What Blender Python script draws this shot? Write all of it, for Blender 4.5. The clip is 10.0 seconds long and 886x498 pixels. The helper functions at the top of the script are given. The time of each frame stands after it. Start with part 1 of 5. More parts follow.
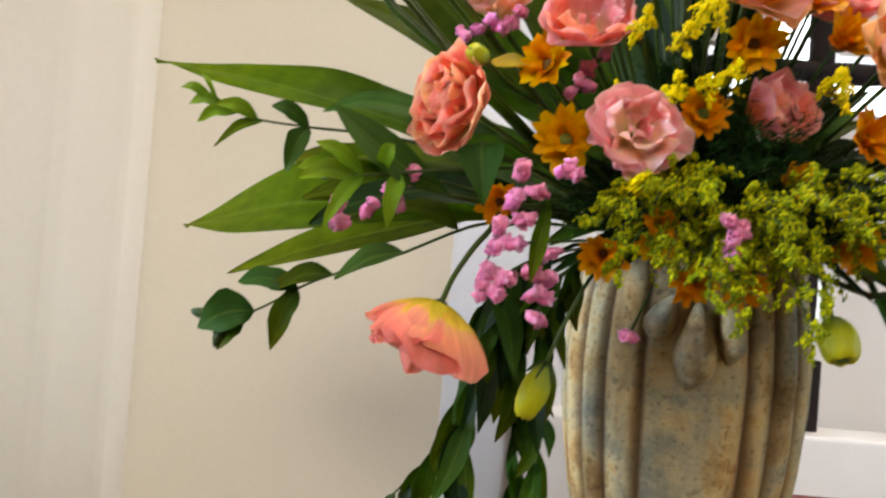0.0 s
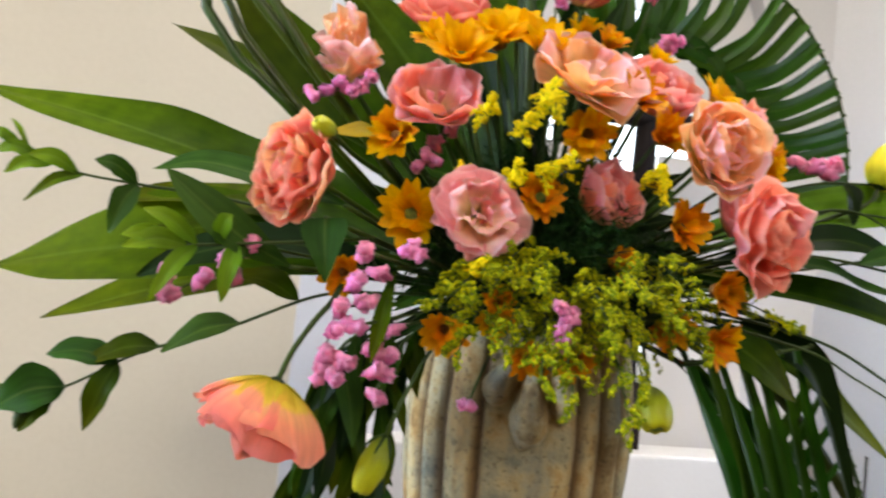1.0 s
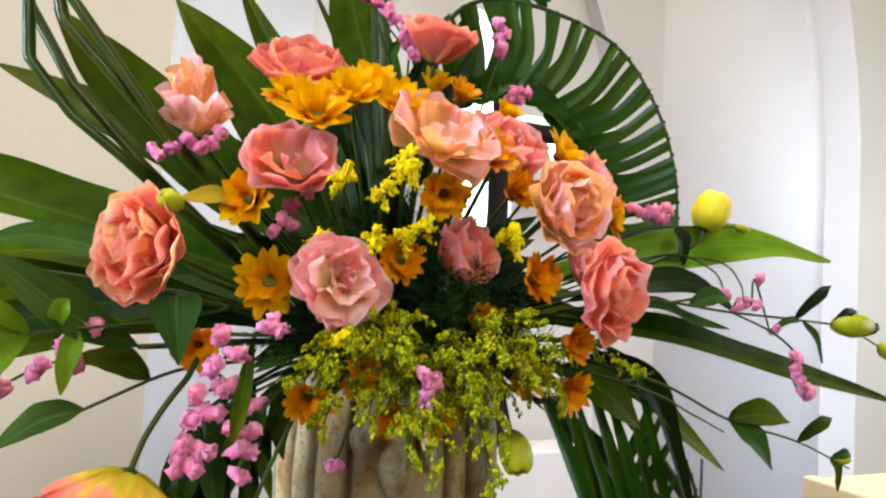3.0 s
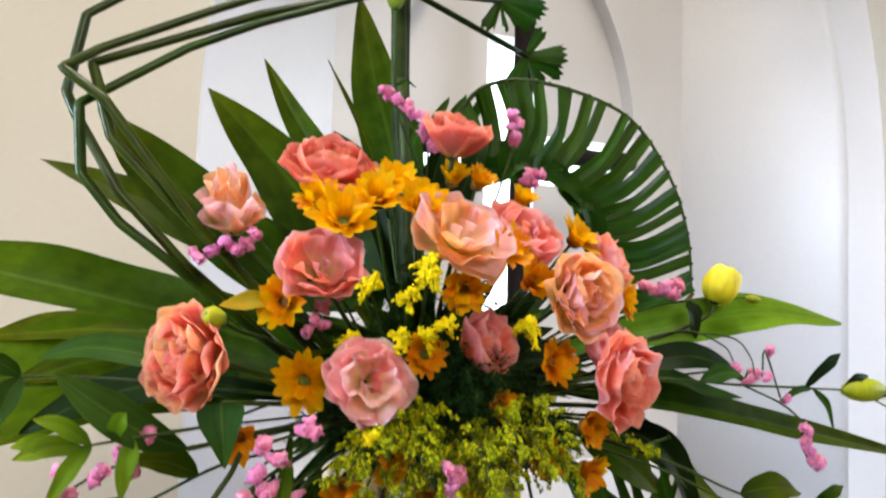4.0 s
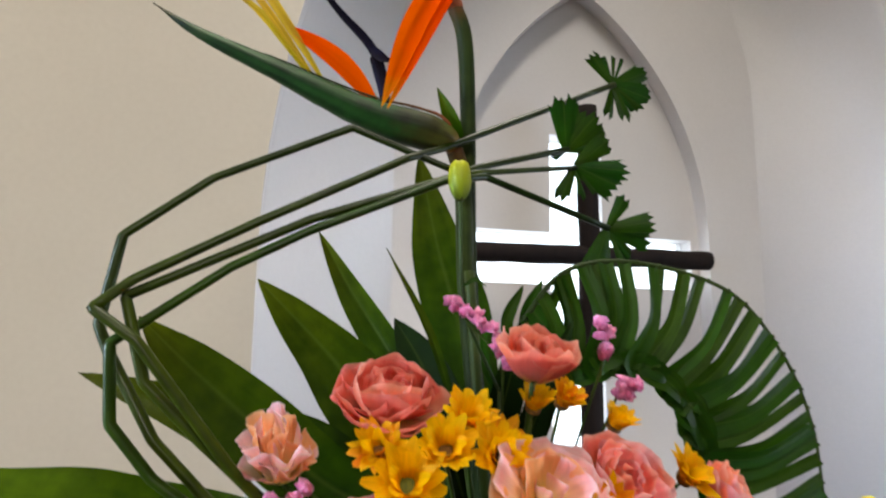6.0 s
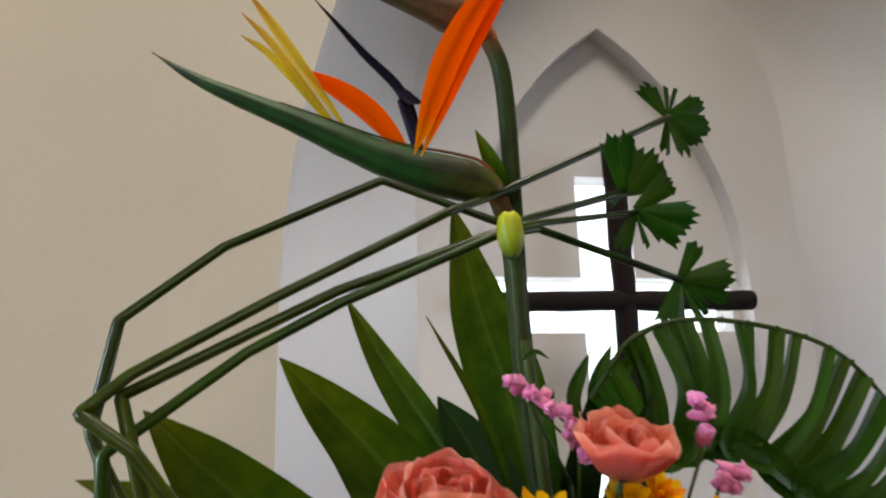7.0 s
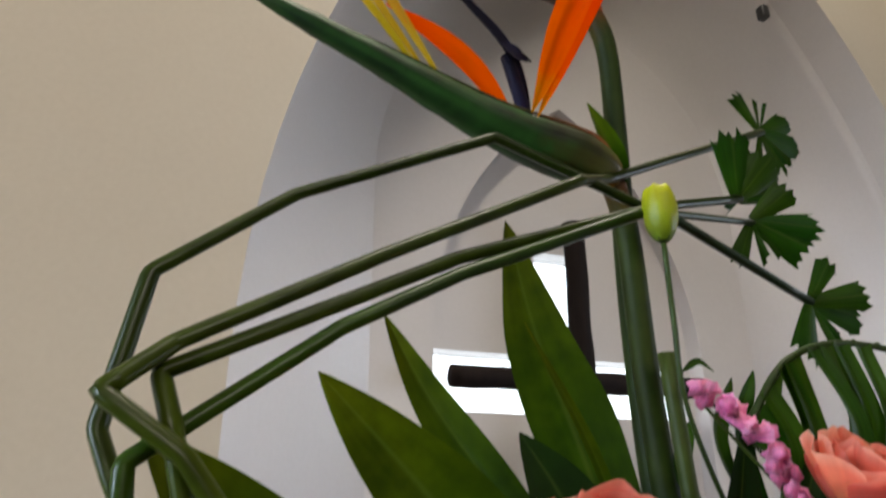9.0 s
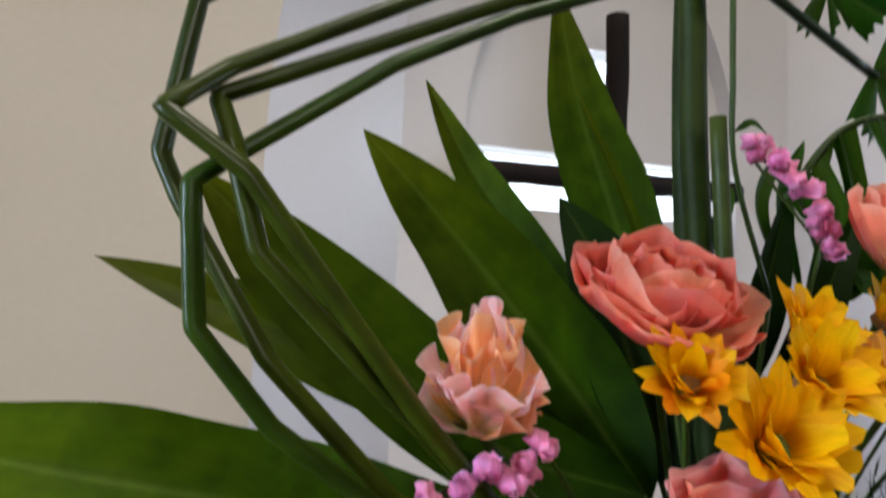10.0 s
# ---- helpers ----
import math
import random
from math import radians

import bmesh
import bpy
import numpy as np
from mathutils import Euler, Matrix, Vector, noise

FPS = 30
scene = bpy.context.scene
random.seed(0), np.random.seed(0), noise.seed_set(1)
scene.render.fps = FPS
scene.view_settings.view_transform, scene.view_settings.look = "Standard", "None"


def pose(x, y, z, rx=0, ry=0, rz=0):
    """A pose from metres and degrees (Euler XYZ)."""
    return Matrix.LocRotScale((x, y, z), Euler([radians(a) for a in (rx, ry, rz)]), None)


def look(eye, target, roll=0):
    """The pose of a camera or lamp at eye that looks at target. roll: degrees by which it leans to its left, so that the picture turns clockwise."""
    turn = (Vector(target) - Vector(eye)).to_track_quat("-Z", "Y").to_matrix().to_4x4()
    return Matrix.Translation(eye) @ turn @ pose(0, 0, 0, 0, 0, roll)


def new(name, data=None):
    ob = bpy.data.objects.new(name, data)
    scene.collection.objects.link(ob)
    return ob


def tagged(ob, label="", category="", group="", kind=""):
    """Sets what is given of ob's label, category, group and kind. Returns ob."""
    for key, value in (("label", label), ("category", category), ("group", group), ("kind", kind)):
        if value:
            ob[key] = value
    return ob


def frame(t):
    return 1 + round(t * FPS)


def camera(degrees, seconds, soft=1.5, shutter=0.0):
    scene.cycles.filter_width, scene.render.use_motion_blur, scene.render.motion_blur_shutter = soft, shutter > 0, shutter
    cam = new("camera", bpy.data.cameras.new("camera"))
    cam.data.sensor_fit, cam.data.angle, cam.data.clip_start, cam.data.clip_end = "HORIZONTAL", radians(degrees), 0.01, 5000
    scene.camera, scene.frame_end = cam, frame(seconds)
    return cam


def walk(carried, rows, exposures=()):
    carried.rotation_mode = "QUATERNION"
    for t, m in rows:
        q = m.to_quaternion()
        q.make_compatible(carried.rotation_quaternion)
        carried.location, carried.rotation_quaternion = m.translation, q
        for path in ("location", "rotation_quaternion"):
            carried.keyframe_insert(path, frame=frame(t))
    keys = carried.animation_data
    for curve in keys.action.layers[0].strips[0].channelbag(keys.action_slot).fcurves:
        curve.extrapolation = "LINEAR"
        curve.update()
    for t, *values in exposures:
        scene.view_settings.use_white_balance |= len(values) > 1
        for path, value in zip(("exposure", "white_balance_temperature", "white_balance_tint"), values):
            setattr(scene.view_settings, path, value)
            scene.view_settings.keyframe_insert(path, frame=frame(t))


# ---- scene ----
cam = camera(65.7, 10.0, soft=2.2, shutter=0.4)
PATH = [
    (0, (0.066, -0.012, 1.377), (0.006, 1.987, 1.399), 4.6),
    (0.3, (0.070, -0.010, 1.395), (0.095, 1.989, 1.464), 4.9),
    (0.5, (0.066, -0.012, 1.411), (0.149, 1.984, 1.502), 4.8),
    (1, (0.069, -0.006, 1.432), (0.432, 1.959, 1.522), 5.9),
    (1.2, (0.071, -0.004, 1.438), (0.535, 1.941, 1.444), 4.63),
    (1.3, (0.072, -0.003, 1.44), (0.572, 1.933, 1.471), 3.9),
    (1.5, (0.074, -0.001, 1.446), (0.643, 1.915, 1.524), 3.7),
    (2, (0.07, 0.007, 1.454), (0.683, 1.909, 1.54), 3.6),
    (2.2, (0.067, 0.007, 1.459), (0.726, 1.893, 1.556), 3.7),
    (3.3, (0.065, -0.024, 1.505), (0.81, 1.828, 1.608), 3.1),
    (3.5, (0.06, -0.034, 1.517), (0.792, 1.825, 1.6), 2.9),
    (4, (0.048, -0.054, 1.574), (0.724, 1.824, 1.686), 1.9),
    (4.5, (0.019, -0.065, 1.605), (0.755, 1.789, 1.759), 1.2),
    (5, (-0.004, -0.075, 1.642), (0.693, 1.79, 1.826), 1.5),
    (5.5, (0.027, -0.033, 1.693), (0.639, 1.859, 1.907), -0.1),
    (5.7, (0.043, 0.002, 1.711), (0.61, 1.902, 1.973), 0.4),
    (6.8, (0.083, 0.103, 1.763), (0.463, 2.023, 2.174), -0.7),
    (7, (0.061, 0.141, 1.767), (0.496, 2.039, 2.22), -1.8),
    (7.5, (0.015, 0.238, 1.768), (0.553, 2.024, 2.489), -3.1),
    (8, (-0.018, 0.278, 1.746), (0.517, 1.915, 2.763), -1.8),
    (8.5, (-0.036, 0.313, 1.74), (0.569, 2.006, 2.617), -0.8),
    (9, (-0.045, 0.341, 1.723), (0.61, 2.095, 2.428), -0.2),
    (9.5, (-0.064, 0.342, 1.699), (0.546, 2.182, 2.191), 1.1),
    (10, (-0.054, 0.352, 1.69), (0.574, 2.245, 1.841), 2.2),
]
EXPOSURES = [
    (0.0, -0.18, 7150, 8), (1.0, -0.08, 6750, 7), (2.0, 0.0, 7000, 7), (4.0, -0.05, 6700, 7), (5.5, -0.4, 6650, 8), (7.0, -0.85, 7000, 9), (8.0, -0.92, 7350, 10), (9.0, -0.92, 7000, 10), (10.0, -0.8, 6600, 10),
]
walk(cam, [(t, look(eye, target, roll)) for t, eye, target, roll in PATH], EXPOSURES)

# ---- world and light ----
world = bpy.data.worlds.new("sky")
scene.world = world
world.use_nodes = True
wn = world.node_tree.nodes
sky = wn.new("ShaderNodeTexSky")
sky.sky_type = 'NISHITA'
sky.sun_disc = False
sky.sun_elevation = radians(40)
sky.sun_rotation = radians(200)
wn["Background"].inputs[1].default_value = 0.12
world.node_tree.links.new(sky.outputs[0], wn["Background"].inputs[0])


def area_lamp(name, eye, target, w, h, watts, colour, spread=180):
    d = bpy.data.lights.new(name, 'AREA')
    d.shape, d.size, d.size_y, d.energy, d.color = 'RECTANGLE', w, h, watts, colour
    d.spread = radians(spread)
    ob = new(name, d)
    ob.matrix_world = look(eye, target)
    return ob


# warm fill added overhead, daylight in openings of unseen tall windows, the wall lamp
# fill panel hung under the closed ceiling, no fixture modelled
area_lamp("overhead_fill", (0.6, 0.75, 5.85), (0.5, 0.85, 1.4), 2.8, 1.0, 275, (1.0, 0.945, 0.86))
# weak frontal fill from an assumed rear window, beam kept off the vault
area_lamp("rear_fill", (0.2, -4.9, 4.6), (0.4, 0.8, 1.2), 3.0, 1.2, 20, (1.0, 0.94, 0.86), 45)
area_lamp("daylight_east", (4.9, 0.1, 2.0), (0.1, 2.1, 1.5), 1.4, 1.4, 23, (0.68, 0.80, 1.0), 55)
area_lamp("daylight_west", (-2.9, 0.25, 2.1), (2.5, 2.1, 1.1), 1.2, 1.4, 30, (0.58, 0.73, 1.0), 45)
area_lamp("wall_lamp_light", (2.68, 1.70, 4.575), (2.68, 1.88, 3.2), 0.5, 0.06, 7, (1.0, 0.80, 0.52))

# ---- materials ----


def material(name):
    m = bpy.data.materials.new(name)
    m.use_nodes = True
    n = m.node_tree.nodes
    return m, n, m.node_tree.links, n["Principled BSDF"]


def ramp(n, stops):
    r = n.new("ShaderNodeValToRGB")
    e = r.color_ramp.elements
    while len(e) < len(stops):
        e.new(0.5)
    for k, (p, c) in zip(e, stops):
        k.position, k.color = p, (*c, 1)
    return r


def add_bump(n, l, b, src, strength, dist):
    k = n.new("ShaderNodeBump")
    k.inputs["Strength"].default_value, k.inputs["Distance"].default_value = strength, dist
    l.new(src, k.inputs["Height"])
    l.new(k.outputs[0], b.inputs["Normal"])


def grained(name, c0, c1, scale=8.0, fine=120.0, rough=0.8, bump=0.3, dist=0.002, metal=0.0, stretch=(1, 1, 1)):
    """Two scales of variation between two colours, with fine relief."""
    m, n, l, b = material(name)
    co = n.new("ShaderNodeTexCoord")
    mp = n.new("ShaderNodeMapping")
    mp.inputs["Scale"].default_value = stretch
    l.new(co.outputs["Object"], mp.inputs[0])
    big, small = n.new("ShaderNodeTexNoise"), n.new("ShaderNodeTexNoise")
    big.inputs["Scale"].default_value, small.inputs["Scale"].default_value = scale, fine
    big.inputs["Detail"].default_value, small.inputs["Detail"].default_value = 5, 3
    for t in (big, small):
        l.new(mp.outputs[0], t.inputs["Vector"])
    mix = n.new("ShaderNodeMath")
    mix.operation = 'MULTIPLY_ADD'
    mix.inputs[1].default_value = 0.35
    l.new(small.outputs["Fac"], mix.inputs[0])
    sc = n.new("ShaderNodeMath")
    sc.operation = 'MULTIPLY'
    sc.inputs[1].default_value = 0.65
    l.new(big.outputs["Fac"], sc.inputs[0])
    l.new(sc.outputs[0], mix.inputs[2])
    r = ramp(n, [(0.3, c0), (0.7, c1)])
    l.new(mix.outputs[0], r.inputs[0])
    l.new(r.outputs[0], b.inputs["Base Color"])
    b.inputs["Roughness"].default_value, b.inputs["Metallic"].default_value = rough, metal
    add_bump(n, l, b, mix.outputs[0], bump, dist)
    return m


def living(name, stops, vary=0.12, rough=0.5, glow=0.3, vein=0.0, streak=30.0, bump=0.25, spec=0.4):
    """Petals and leaves: colour along the blade (UV y), streaks along it, a pale midrib (UV x), light passing through."""
    m, n, l, b = material(name)
    uv = n.new("ShaderNodeUVMap")
    sep = n.new("ShaderNodeSeparateXYZ")
    l.new(uv.outputs[0], sep.inputs[0])
    mp = n.new("ShaderNodeMapping")
    mp.inputs["Scale"].default_value = (streak, 1.6, 1)
    l.new(uv.outputs[0], mp.inputs[0])
    info = n.new("ShaderNodeObjectInfo")
    off = n.new("ShaderNodeVectorMath")
    off.operation = 'MULTIPLY_ADD'
    off.inputs[1].default_value = (37, 11, 5)
    l.new(info.outputs["Random"], off.inputs[0])
    l.new(mp.outputs[0], off.inputs[2])
    st = n.new("ShaderNodeTexNoise")
    st.inputs["Scale"].default_value, st.inputs["Detail"].default_value = 1.0, 3
    l.new(off.outputs[0], st.inputs["Vector"])
    co = n.new("ShaderNodeTexCoord")
    blot = n.new("ShaderNodeTexNoise")
    blot.inputs["Scale"].default_value, blot.inputs["Detail"].default_value = 38, 6
    l.new(co.outputs["Object"], blot.inputs["Vector"])
    add = n.new("ShaderNodeMath")
    add.operation = 'MULTIPLY_ADD'
    add.inputs[1].default_value = 0.35
    l.new(blot.outputs["Fac"], add.inputs[0])
    sub = n.new("ShaderNodeMath")
    sub.inputs[1].default_value = -0.175
    l.new(sep.outputs["Y"], sub.inputs[0])
    l.new(sub.outputs[0], add.inputs[2])
    r = ramp(n, stops)
    l.new(add.outputs[0], r.inputs[0])
    hsv = n.new("ShaderNodeHueSaturation")
    l.new(r.outputs[0], hsv.inputs["Color"])
    val = n.new("ShaderNodeMapRange")
    val.inputs[1].default_value, val.inputs[2].default_value = 0.3, 0.7
    val.inputs[3].default_value, val.inputs[4].default_value = 1 - 2 * vary, 1 + 2 * vary
    both = n.new("ShaderNodeMath")
    both.operation = 'MULTIPLY_ADD'
    both.inputs[1].default_value = 0.55
    half = n.new("ShaderNodeMath")
    half.operation = 'MULTIPLY'
    half.inputs[1].default_value = 0.45
    l.new(blot.outputs["Fac"], half.inputs[0])
    l.new(st.outputs["Fac"], both.inputs[0])
    l.new(half.outputs[0], both.inputs[2])
    l.new(both.outputs[0], val.inputs[0])
    l.new(val.outputs[0], hsv.inputs["Value"])
    hue = n.new("ShaderNodeMapRange")
    hue.inputs[3].default_value, hue.inputs[4].default_value = 0.5 - vary * 0.10, 0.5 + vary * 0.10
    l.new(info.outputs["Random"], hue.inputs[0])
    l.new(hue.outputs[0], hsv.inputs["Hue"])
    col = hsv.outputs[0]
    if vein:
        d = n.new("ShaderNodeMath")
        d.operation = 'SUBTRACT'
        d.inputs[1].default_value = 0.5
        l.new(sep.outputs["X"], d.inputs[0])
        a = n.new("ShaderNodeMath")
        a.operation = 'ABSOLUTE'
        l.new(d.outputs[0], a.inputs[0])
        vr = n.new("ShaderNodeMapRange")
        vr.inputs[1].default_value, vr.inputs[2].default_value = 0.0, 0.05
        vr.inputs[3].default_value, vr.inputs[4].default_value = vein, 0.0
        l.new(a.outputs[0], vr.inputs[0])
        mx = n.new("ShaderNodeMix")
        mx.data_type = 'RGBA'
        l.new(vr.outputs[0], mx.inputs["Factor"])
        l.new(col, mx.inputs["A"])
        mx.inputs["B"].default_value = (0.22, 0.30, 0.06, 1)
        col = mx.outputs["Result"]
    l.new(col, b.inputs["Base Color"])
    b.inputs["Roughness"].default_value = rough
    b.inputs["Specular IOR Level"].default_value = spec
    add_bump(n, l, b, st.outputs["Fac"], bump, 0.0012)
    if glow:
        tr = n.new("ShaderNodeBsdfTranslucent")
        l.new(col, tr.inputs["Color"])
        ms = n.new("ShaderNodeMixShader")
        ms.inputs[0].default_value = glow
        l.new(b.outputs[0], ms.inputs[1])
        l.new(tr.outputs[0], ms.inputs[2])
        l.new(ms.outputs[0], n["Material Output"].inputs[0])
    return m


def floret_mat(name, c0, c1, c2):
    """Tiny florets, each with its own tint."""
    m, n, l, b = material(name)
    g = n.new("ShaderNodeNewGeometry")
    r = ramp(n, [(0.1, c0), (0.5, c1), (0.9, c2)])
    l.new(g.outputs["Random Per Island"], r.inputs[0])
    l.new(r.outputs[0], b.inputs["Base Color"])
    b.inputs["Roughness"].default_value = 0.7
    b.inputs["Specular IOR Level"].default_value = 0.1
    return m


PLASTER = grained("warm_plaster", (0.60, 0.545, 0.465), (0.66, 0.605, 0.523), 1.6, 60, 0.85, 0.15, 0.003)
NICHE = grained("white_plaster", (0.635, 0.605, 0.60), (0.695, 0.665, 0.66), 1.8, 70, 0.42, 0.12, 0.003)
STONE_FLOOR = grained("floor_stone", (0.10, 0.085, 0.07), (0.17, 0.145, 0.12), 2.0, 90, 0.45, 0.2)
WOOD = grained("dark_wood", (0.006, 0.0045, 0.005), (0.019, 0.012, 0.010), 5, 60, 0.8, 0.5, 0.002, 0, (1, 1, 0.12))
WOOD.node_tree.nodes["Principled BSDF"].inputs["Specular IOR Level"].default_value = 0.12
WINE = grained("wine_cloth", (0.20, 0.065, 0.055), (0.28, 0.10, 0.085), 9, 400, 0.9, 0.3, 0.001)
CREAM = grained("cream_paint", (0.72, 0.60, 0.40), (0.80, 0.68, 0.48), 4, 80, 0.5, 0.1)
BLACK = grained("black_trim", (0.012, 0.011, 0.012), (0.03, 0.028, 0.03), 6, 90, 0.4, 0.1)
# unseen ceiling and nave walls, darkened so less light bounces back
CEILING_DARK = grained("ceiling_dark", (0.07, 0.045, 0.03), (0.13, 0.085, 0.055), 3, 60, 0.6, 0.3, 0.003, 0, (1, 0.1, 1))
NAVE_DULLED = grained("nave_plaster_dulled", (0.36, 0.32, 0.26), (0.44, 0.40, 0.33), 1.6, 60, 0.85, 0.15, 0.003)
FOAM = grained("wet_foam", (0.012, 0.03, 0.010), (0.025, 0.055, 0.016), 30, 300, 0.95, 0.6)
CORAL = living("coral_petal", [(0.0, (0.6798, 0.4852, 0.1588)), (0.22, (0.9002, 0.4524, 0.2059)), (0.6, (0.8825, 0.2849, 0.1748)), (0.85, (0.8726, 0.259, 0.1748)), (1.0, (0.9002, 0.4354, 0.3172))], 0.07, 0.65, 0.58, 0, 14, 0.22, 0.08)
PALE = living("pale_petal", [(0.0, (0.7267, 0.6396, 0.1205)), (0.3, (0.9363, 0.7832, 0.4102)), (0.7, (0.9363, 0.6604, 0.5309)), (0.9, (0.9179, 0.5156, 0.5064)), (1.0, (0.9363, 0.7218, 0.723))], 0.07, 0.65, 0.6, 0, 14, 0.22, 0.08)
PINK = living("pink_petal", [(0.0, (0.63, 0.4975, 0.1463)), (0.3, (0.8817, 0.5321, 0.3482)), (0.6, (0.8546, 0.3605, 0.3295)), (0.85, (0.846, 0.3177, 0.3209)), (1.0, (0.8817, 0.5147, 0.4955))], 0.07, 0.65, 0.58, 0, 14, 0.22, 0.08)
PEACH = living("peach_petal", [(0.0, (0.686, 0.6294, 0.105)), (0.3, (0.9082, 0.6681, 0.2102)), (0.7, (0.9082, 0.5114, 0.2185)), (0.9, (0.8994, 0.4225, 0.1925)), (1.0, (0.9082, 0.5896, 0.3495))], 0.07, 0.65, 0.6, 0, 14, 0.22, 0.08)
ROSE = living("rose_petal", [(0.0, (0.5348, 0.2361, 0.0908)), (0.3, (0.7612, 0.2494, 0.1678)), (0.85, (0.7612, 0.1875, 0.1294)), (1.0, (0.7778, 0.2915, 0.2202))], 0.06, 0.6, 0.58, 0, 16, 0.25, 0.10)
BELL = living("bell_petal", [(0.0, (0.6135, 0.5295, 0.02484)), (0.40, (0.8906, 0.6177, 0.08298)), (0.5, (0.9104, 0.4412, 0.2239)), (0.72, (0.8906, 0.3177, 0.1991)), (1.0, (0.8114, 0.2471, 0.1742))], 0.10, 0.6, 0.45, 0, 14, 0.25, 0.15)
LEMON = living("lemon_petal", [(0.0, (0.50, 0.52, 0.02)), (0.4, (0.88, 0.70, 0.03)), (1.0, (0.93, 0.74, 0.06))], 0.10, 0.5, 0.35, 0, 14)
GOLD = living("gold_petal", [(0.0, (0.7268, 0.243, 0.0027)), (0.35, (0.8208, 0.3888, 0.0018)), (1.0, (0.8294, 0.4617, 0.0027))], 0.10, 0.5, 0.45, 0, 8, 0.25, 0.1)
AMBER = living("amber_petal", [(0.0, (0.4037, 0.06885, 0.0034)), (0.35, (0.6944, 0.2065, 0.00255)), (1.0, (0.7268, 0.2831, 0.0034))], 0.12, 0.5, 0.35, 0, 8, 0.25, 0.1)
SEPAL_ORANGE = living("orange_sepal", [(0.0, (0.90, 0.36, 0.01)), (0.16, (1.0, 0.125, 0.0)), (1.0, (0.98, 0.075, 0.0))], 0.05, 0.7, 0.55, 0, 6, 0.15, 0.03)
SEPAL_YELLOW = living("yellow_sepal", [(0.0, (0.60, 0.50, 0.02)), (0.5, (0.74, 0.52, 0.03)), (1.0, (0.55, 0.24, 0.02))], 0.12, 0.6, 0.45, 0, 6)
TONGUE = living("indigo_tongue", [(0.0, (0.012, 0.012, 0.035)), (1.0, (0.006, 0.005, 0.009))], 0.2, 0.6, 0.0, 0, 6, 0.25, 0.08)
SPATHE = living("spathe", [(0.0, (0.32, 0.09, 0.04)), (0.12, (0.10, 0.06, 0.015)), (0.32, (0.026, 0.055, 0.008)), (0.8, (0.020, 0.044, 0.006)), (1.0, (0.045, 0.026, 0.010))], 0.5, 0.5, 0.0, 0, 7, 1.0, 0.2)
SPATHE_RED = living("spathe_red", [(0.0, (0.40, 0.10, 0.04)), (0.22, (0.15, 0.06, 0.025)), (0.45, (0.060, 0.045, 0.015)), (0.8, (0.026, 0.042, 0.008)), (1.0, (0.05, 0.03, 0.012))], 0.5, 0.5, 0.0, 0, 7, 1.0, 0.2)
LEAF = living("leaf_green", [(0.0, (0.008578, 0.02445, 0.0006293)), (0.4, (0.02397, 0.05122, 0.0007691)), (0.7, (0.0384, 0.061, 0.001189)), (1.0, (0.06229, 0.0733, 0.001608))], 0.22, 0.5, 0.38, 0.12, 3, 0.35, 0.06)
LEAF_LIGHT = living("leaf_light", [(0.0, (0.01224, 0.0353, 0.0007128)), (0.45, (0.04327, 0.08551, 0.0009504)), (1.0, (0.08652, 0.1111, 0.00198))], 0.22, 0.5, 0.4, 0.2, 3, 0.35, 0.06)
LEAF_PALE = living("leaf_pale", [(0.0, (0.05741, 0.1318, 0.005406)), (0.5, (0.1339, 0.2434, 0.008976)), (1.0, (0.1818, 0.2738, 0.01255))], 0.12, 0.5, 0.4, 0.25, 9, 0.2, 0.1)
YELLOWING = living("leaf_yellowing", [(0.0, (0.12, 0.13, 0.004)), (0.5, (0.36, 0.24, 0.006)), (1.0, (0.46, 0.27, 0.008))], 0.14, 0.5, 0.4, 0.1, 6, 0.2, 0.1)
# dark leaf, lowered to near black so its colour holds the inner shade
LEAF_DARK_SHADED = living("leaf_dark_shaded", [(0.0, (0.0024, 0.0091, 0.0007)), (1.0, (0.0063, 0.0189, 0.001))], 0.14, 0.5, 0.2, 0.1, 9, 0.2, 0.1)
LEAF_GREY = living("leaf_blue", [(0.0, (0.013, 0.0408, 0.003315)), (1.0, (0.03179, 0.07888, 0.00663))], 0.14, 0.55, 0.25, 0.15, 9, 0.2, 0.1)
PALM = living("palm_green", [(0.0, (0.0224, 0.06888, 0.0016)), (0.35, (0.0192, 0.0656, 0.0016)), (1.0, (0.0104, 0.04592, 0.0016))], 0.2, 0.45, 0.3, 0.1, 12, 0.25, 0.15)
ROD = living("rod_green", [(0.0, (0.006851, 0.0189, 0.000972)), (0.5, (0.01792, 0.0378, 0.00162)), (1.0, (0.02898, 0.05355, 0.00243))], 0.3, 0.33, 0.0, 0, 3, 0.3, 0.22)
STALK = living("stalk_green", [(0.0, (0.012, 0.022, 0.003)), (0.8, (0.026, 0.040, 0.004)), (1.0, (0.082, 0.030, 0.008))], 0.3, 0.55, 0.0, 0, 8, 0.4, 0.15)
STEM = living("stem_green", [(0.0, (0.0132, 0.03, 0.003)), (1.0, (0.036, 0.063, 0.006))], 0.15, 0.5, 0.0, 0, 6, 0.2, 0.25)
BUD = living("bud_green", [(0.0, (0.1224, 0.2002, 0.0108)), (0.45, (0.3978, 0.4421, 0.009)), (1.0, (0.5355, 0.5005, 0.009))], 0.10, 0.45, 0.3, 0, 10)
STATICE = living("statice_pink", [(0.0, (0.55, 0.25, 0.36)), (0.35, (0.82, 0.23, 0.45)), (1.0, (0.90, 0.42, 0.62))], 0.16, 0.7, 0.35, 0, 9, 0.25, 0.1)
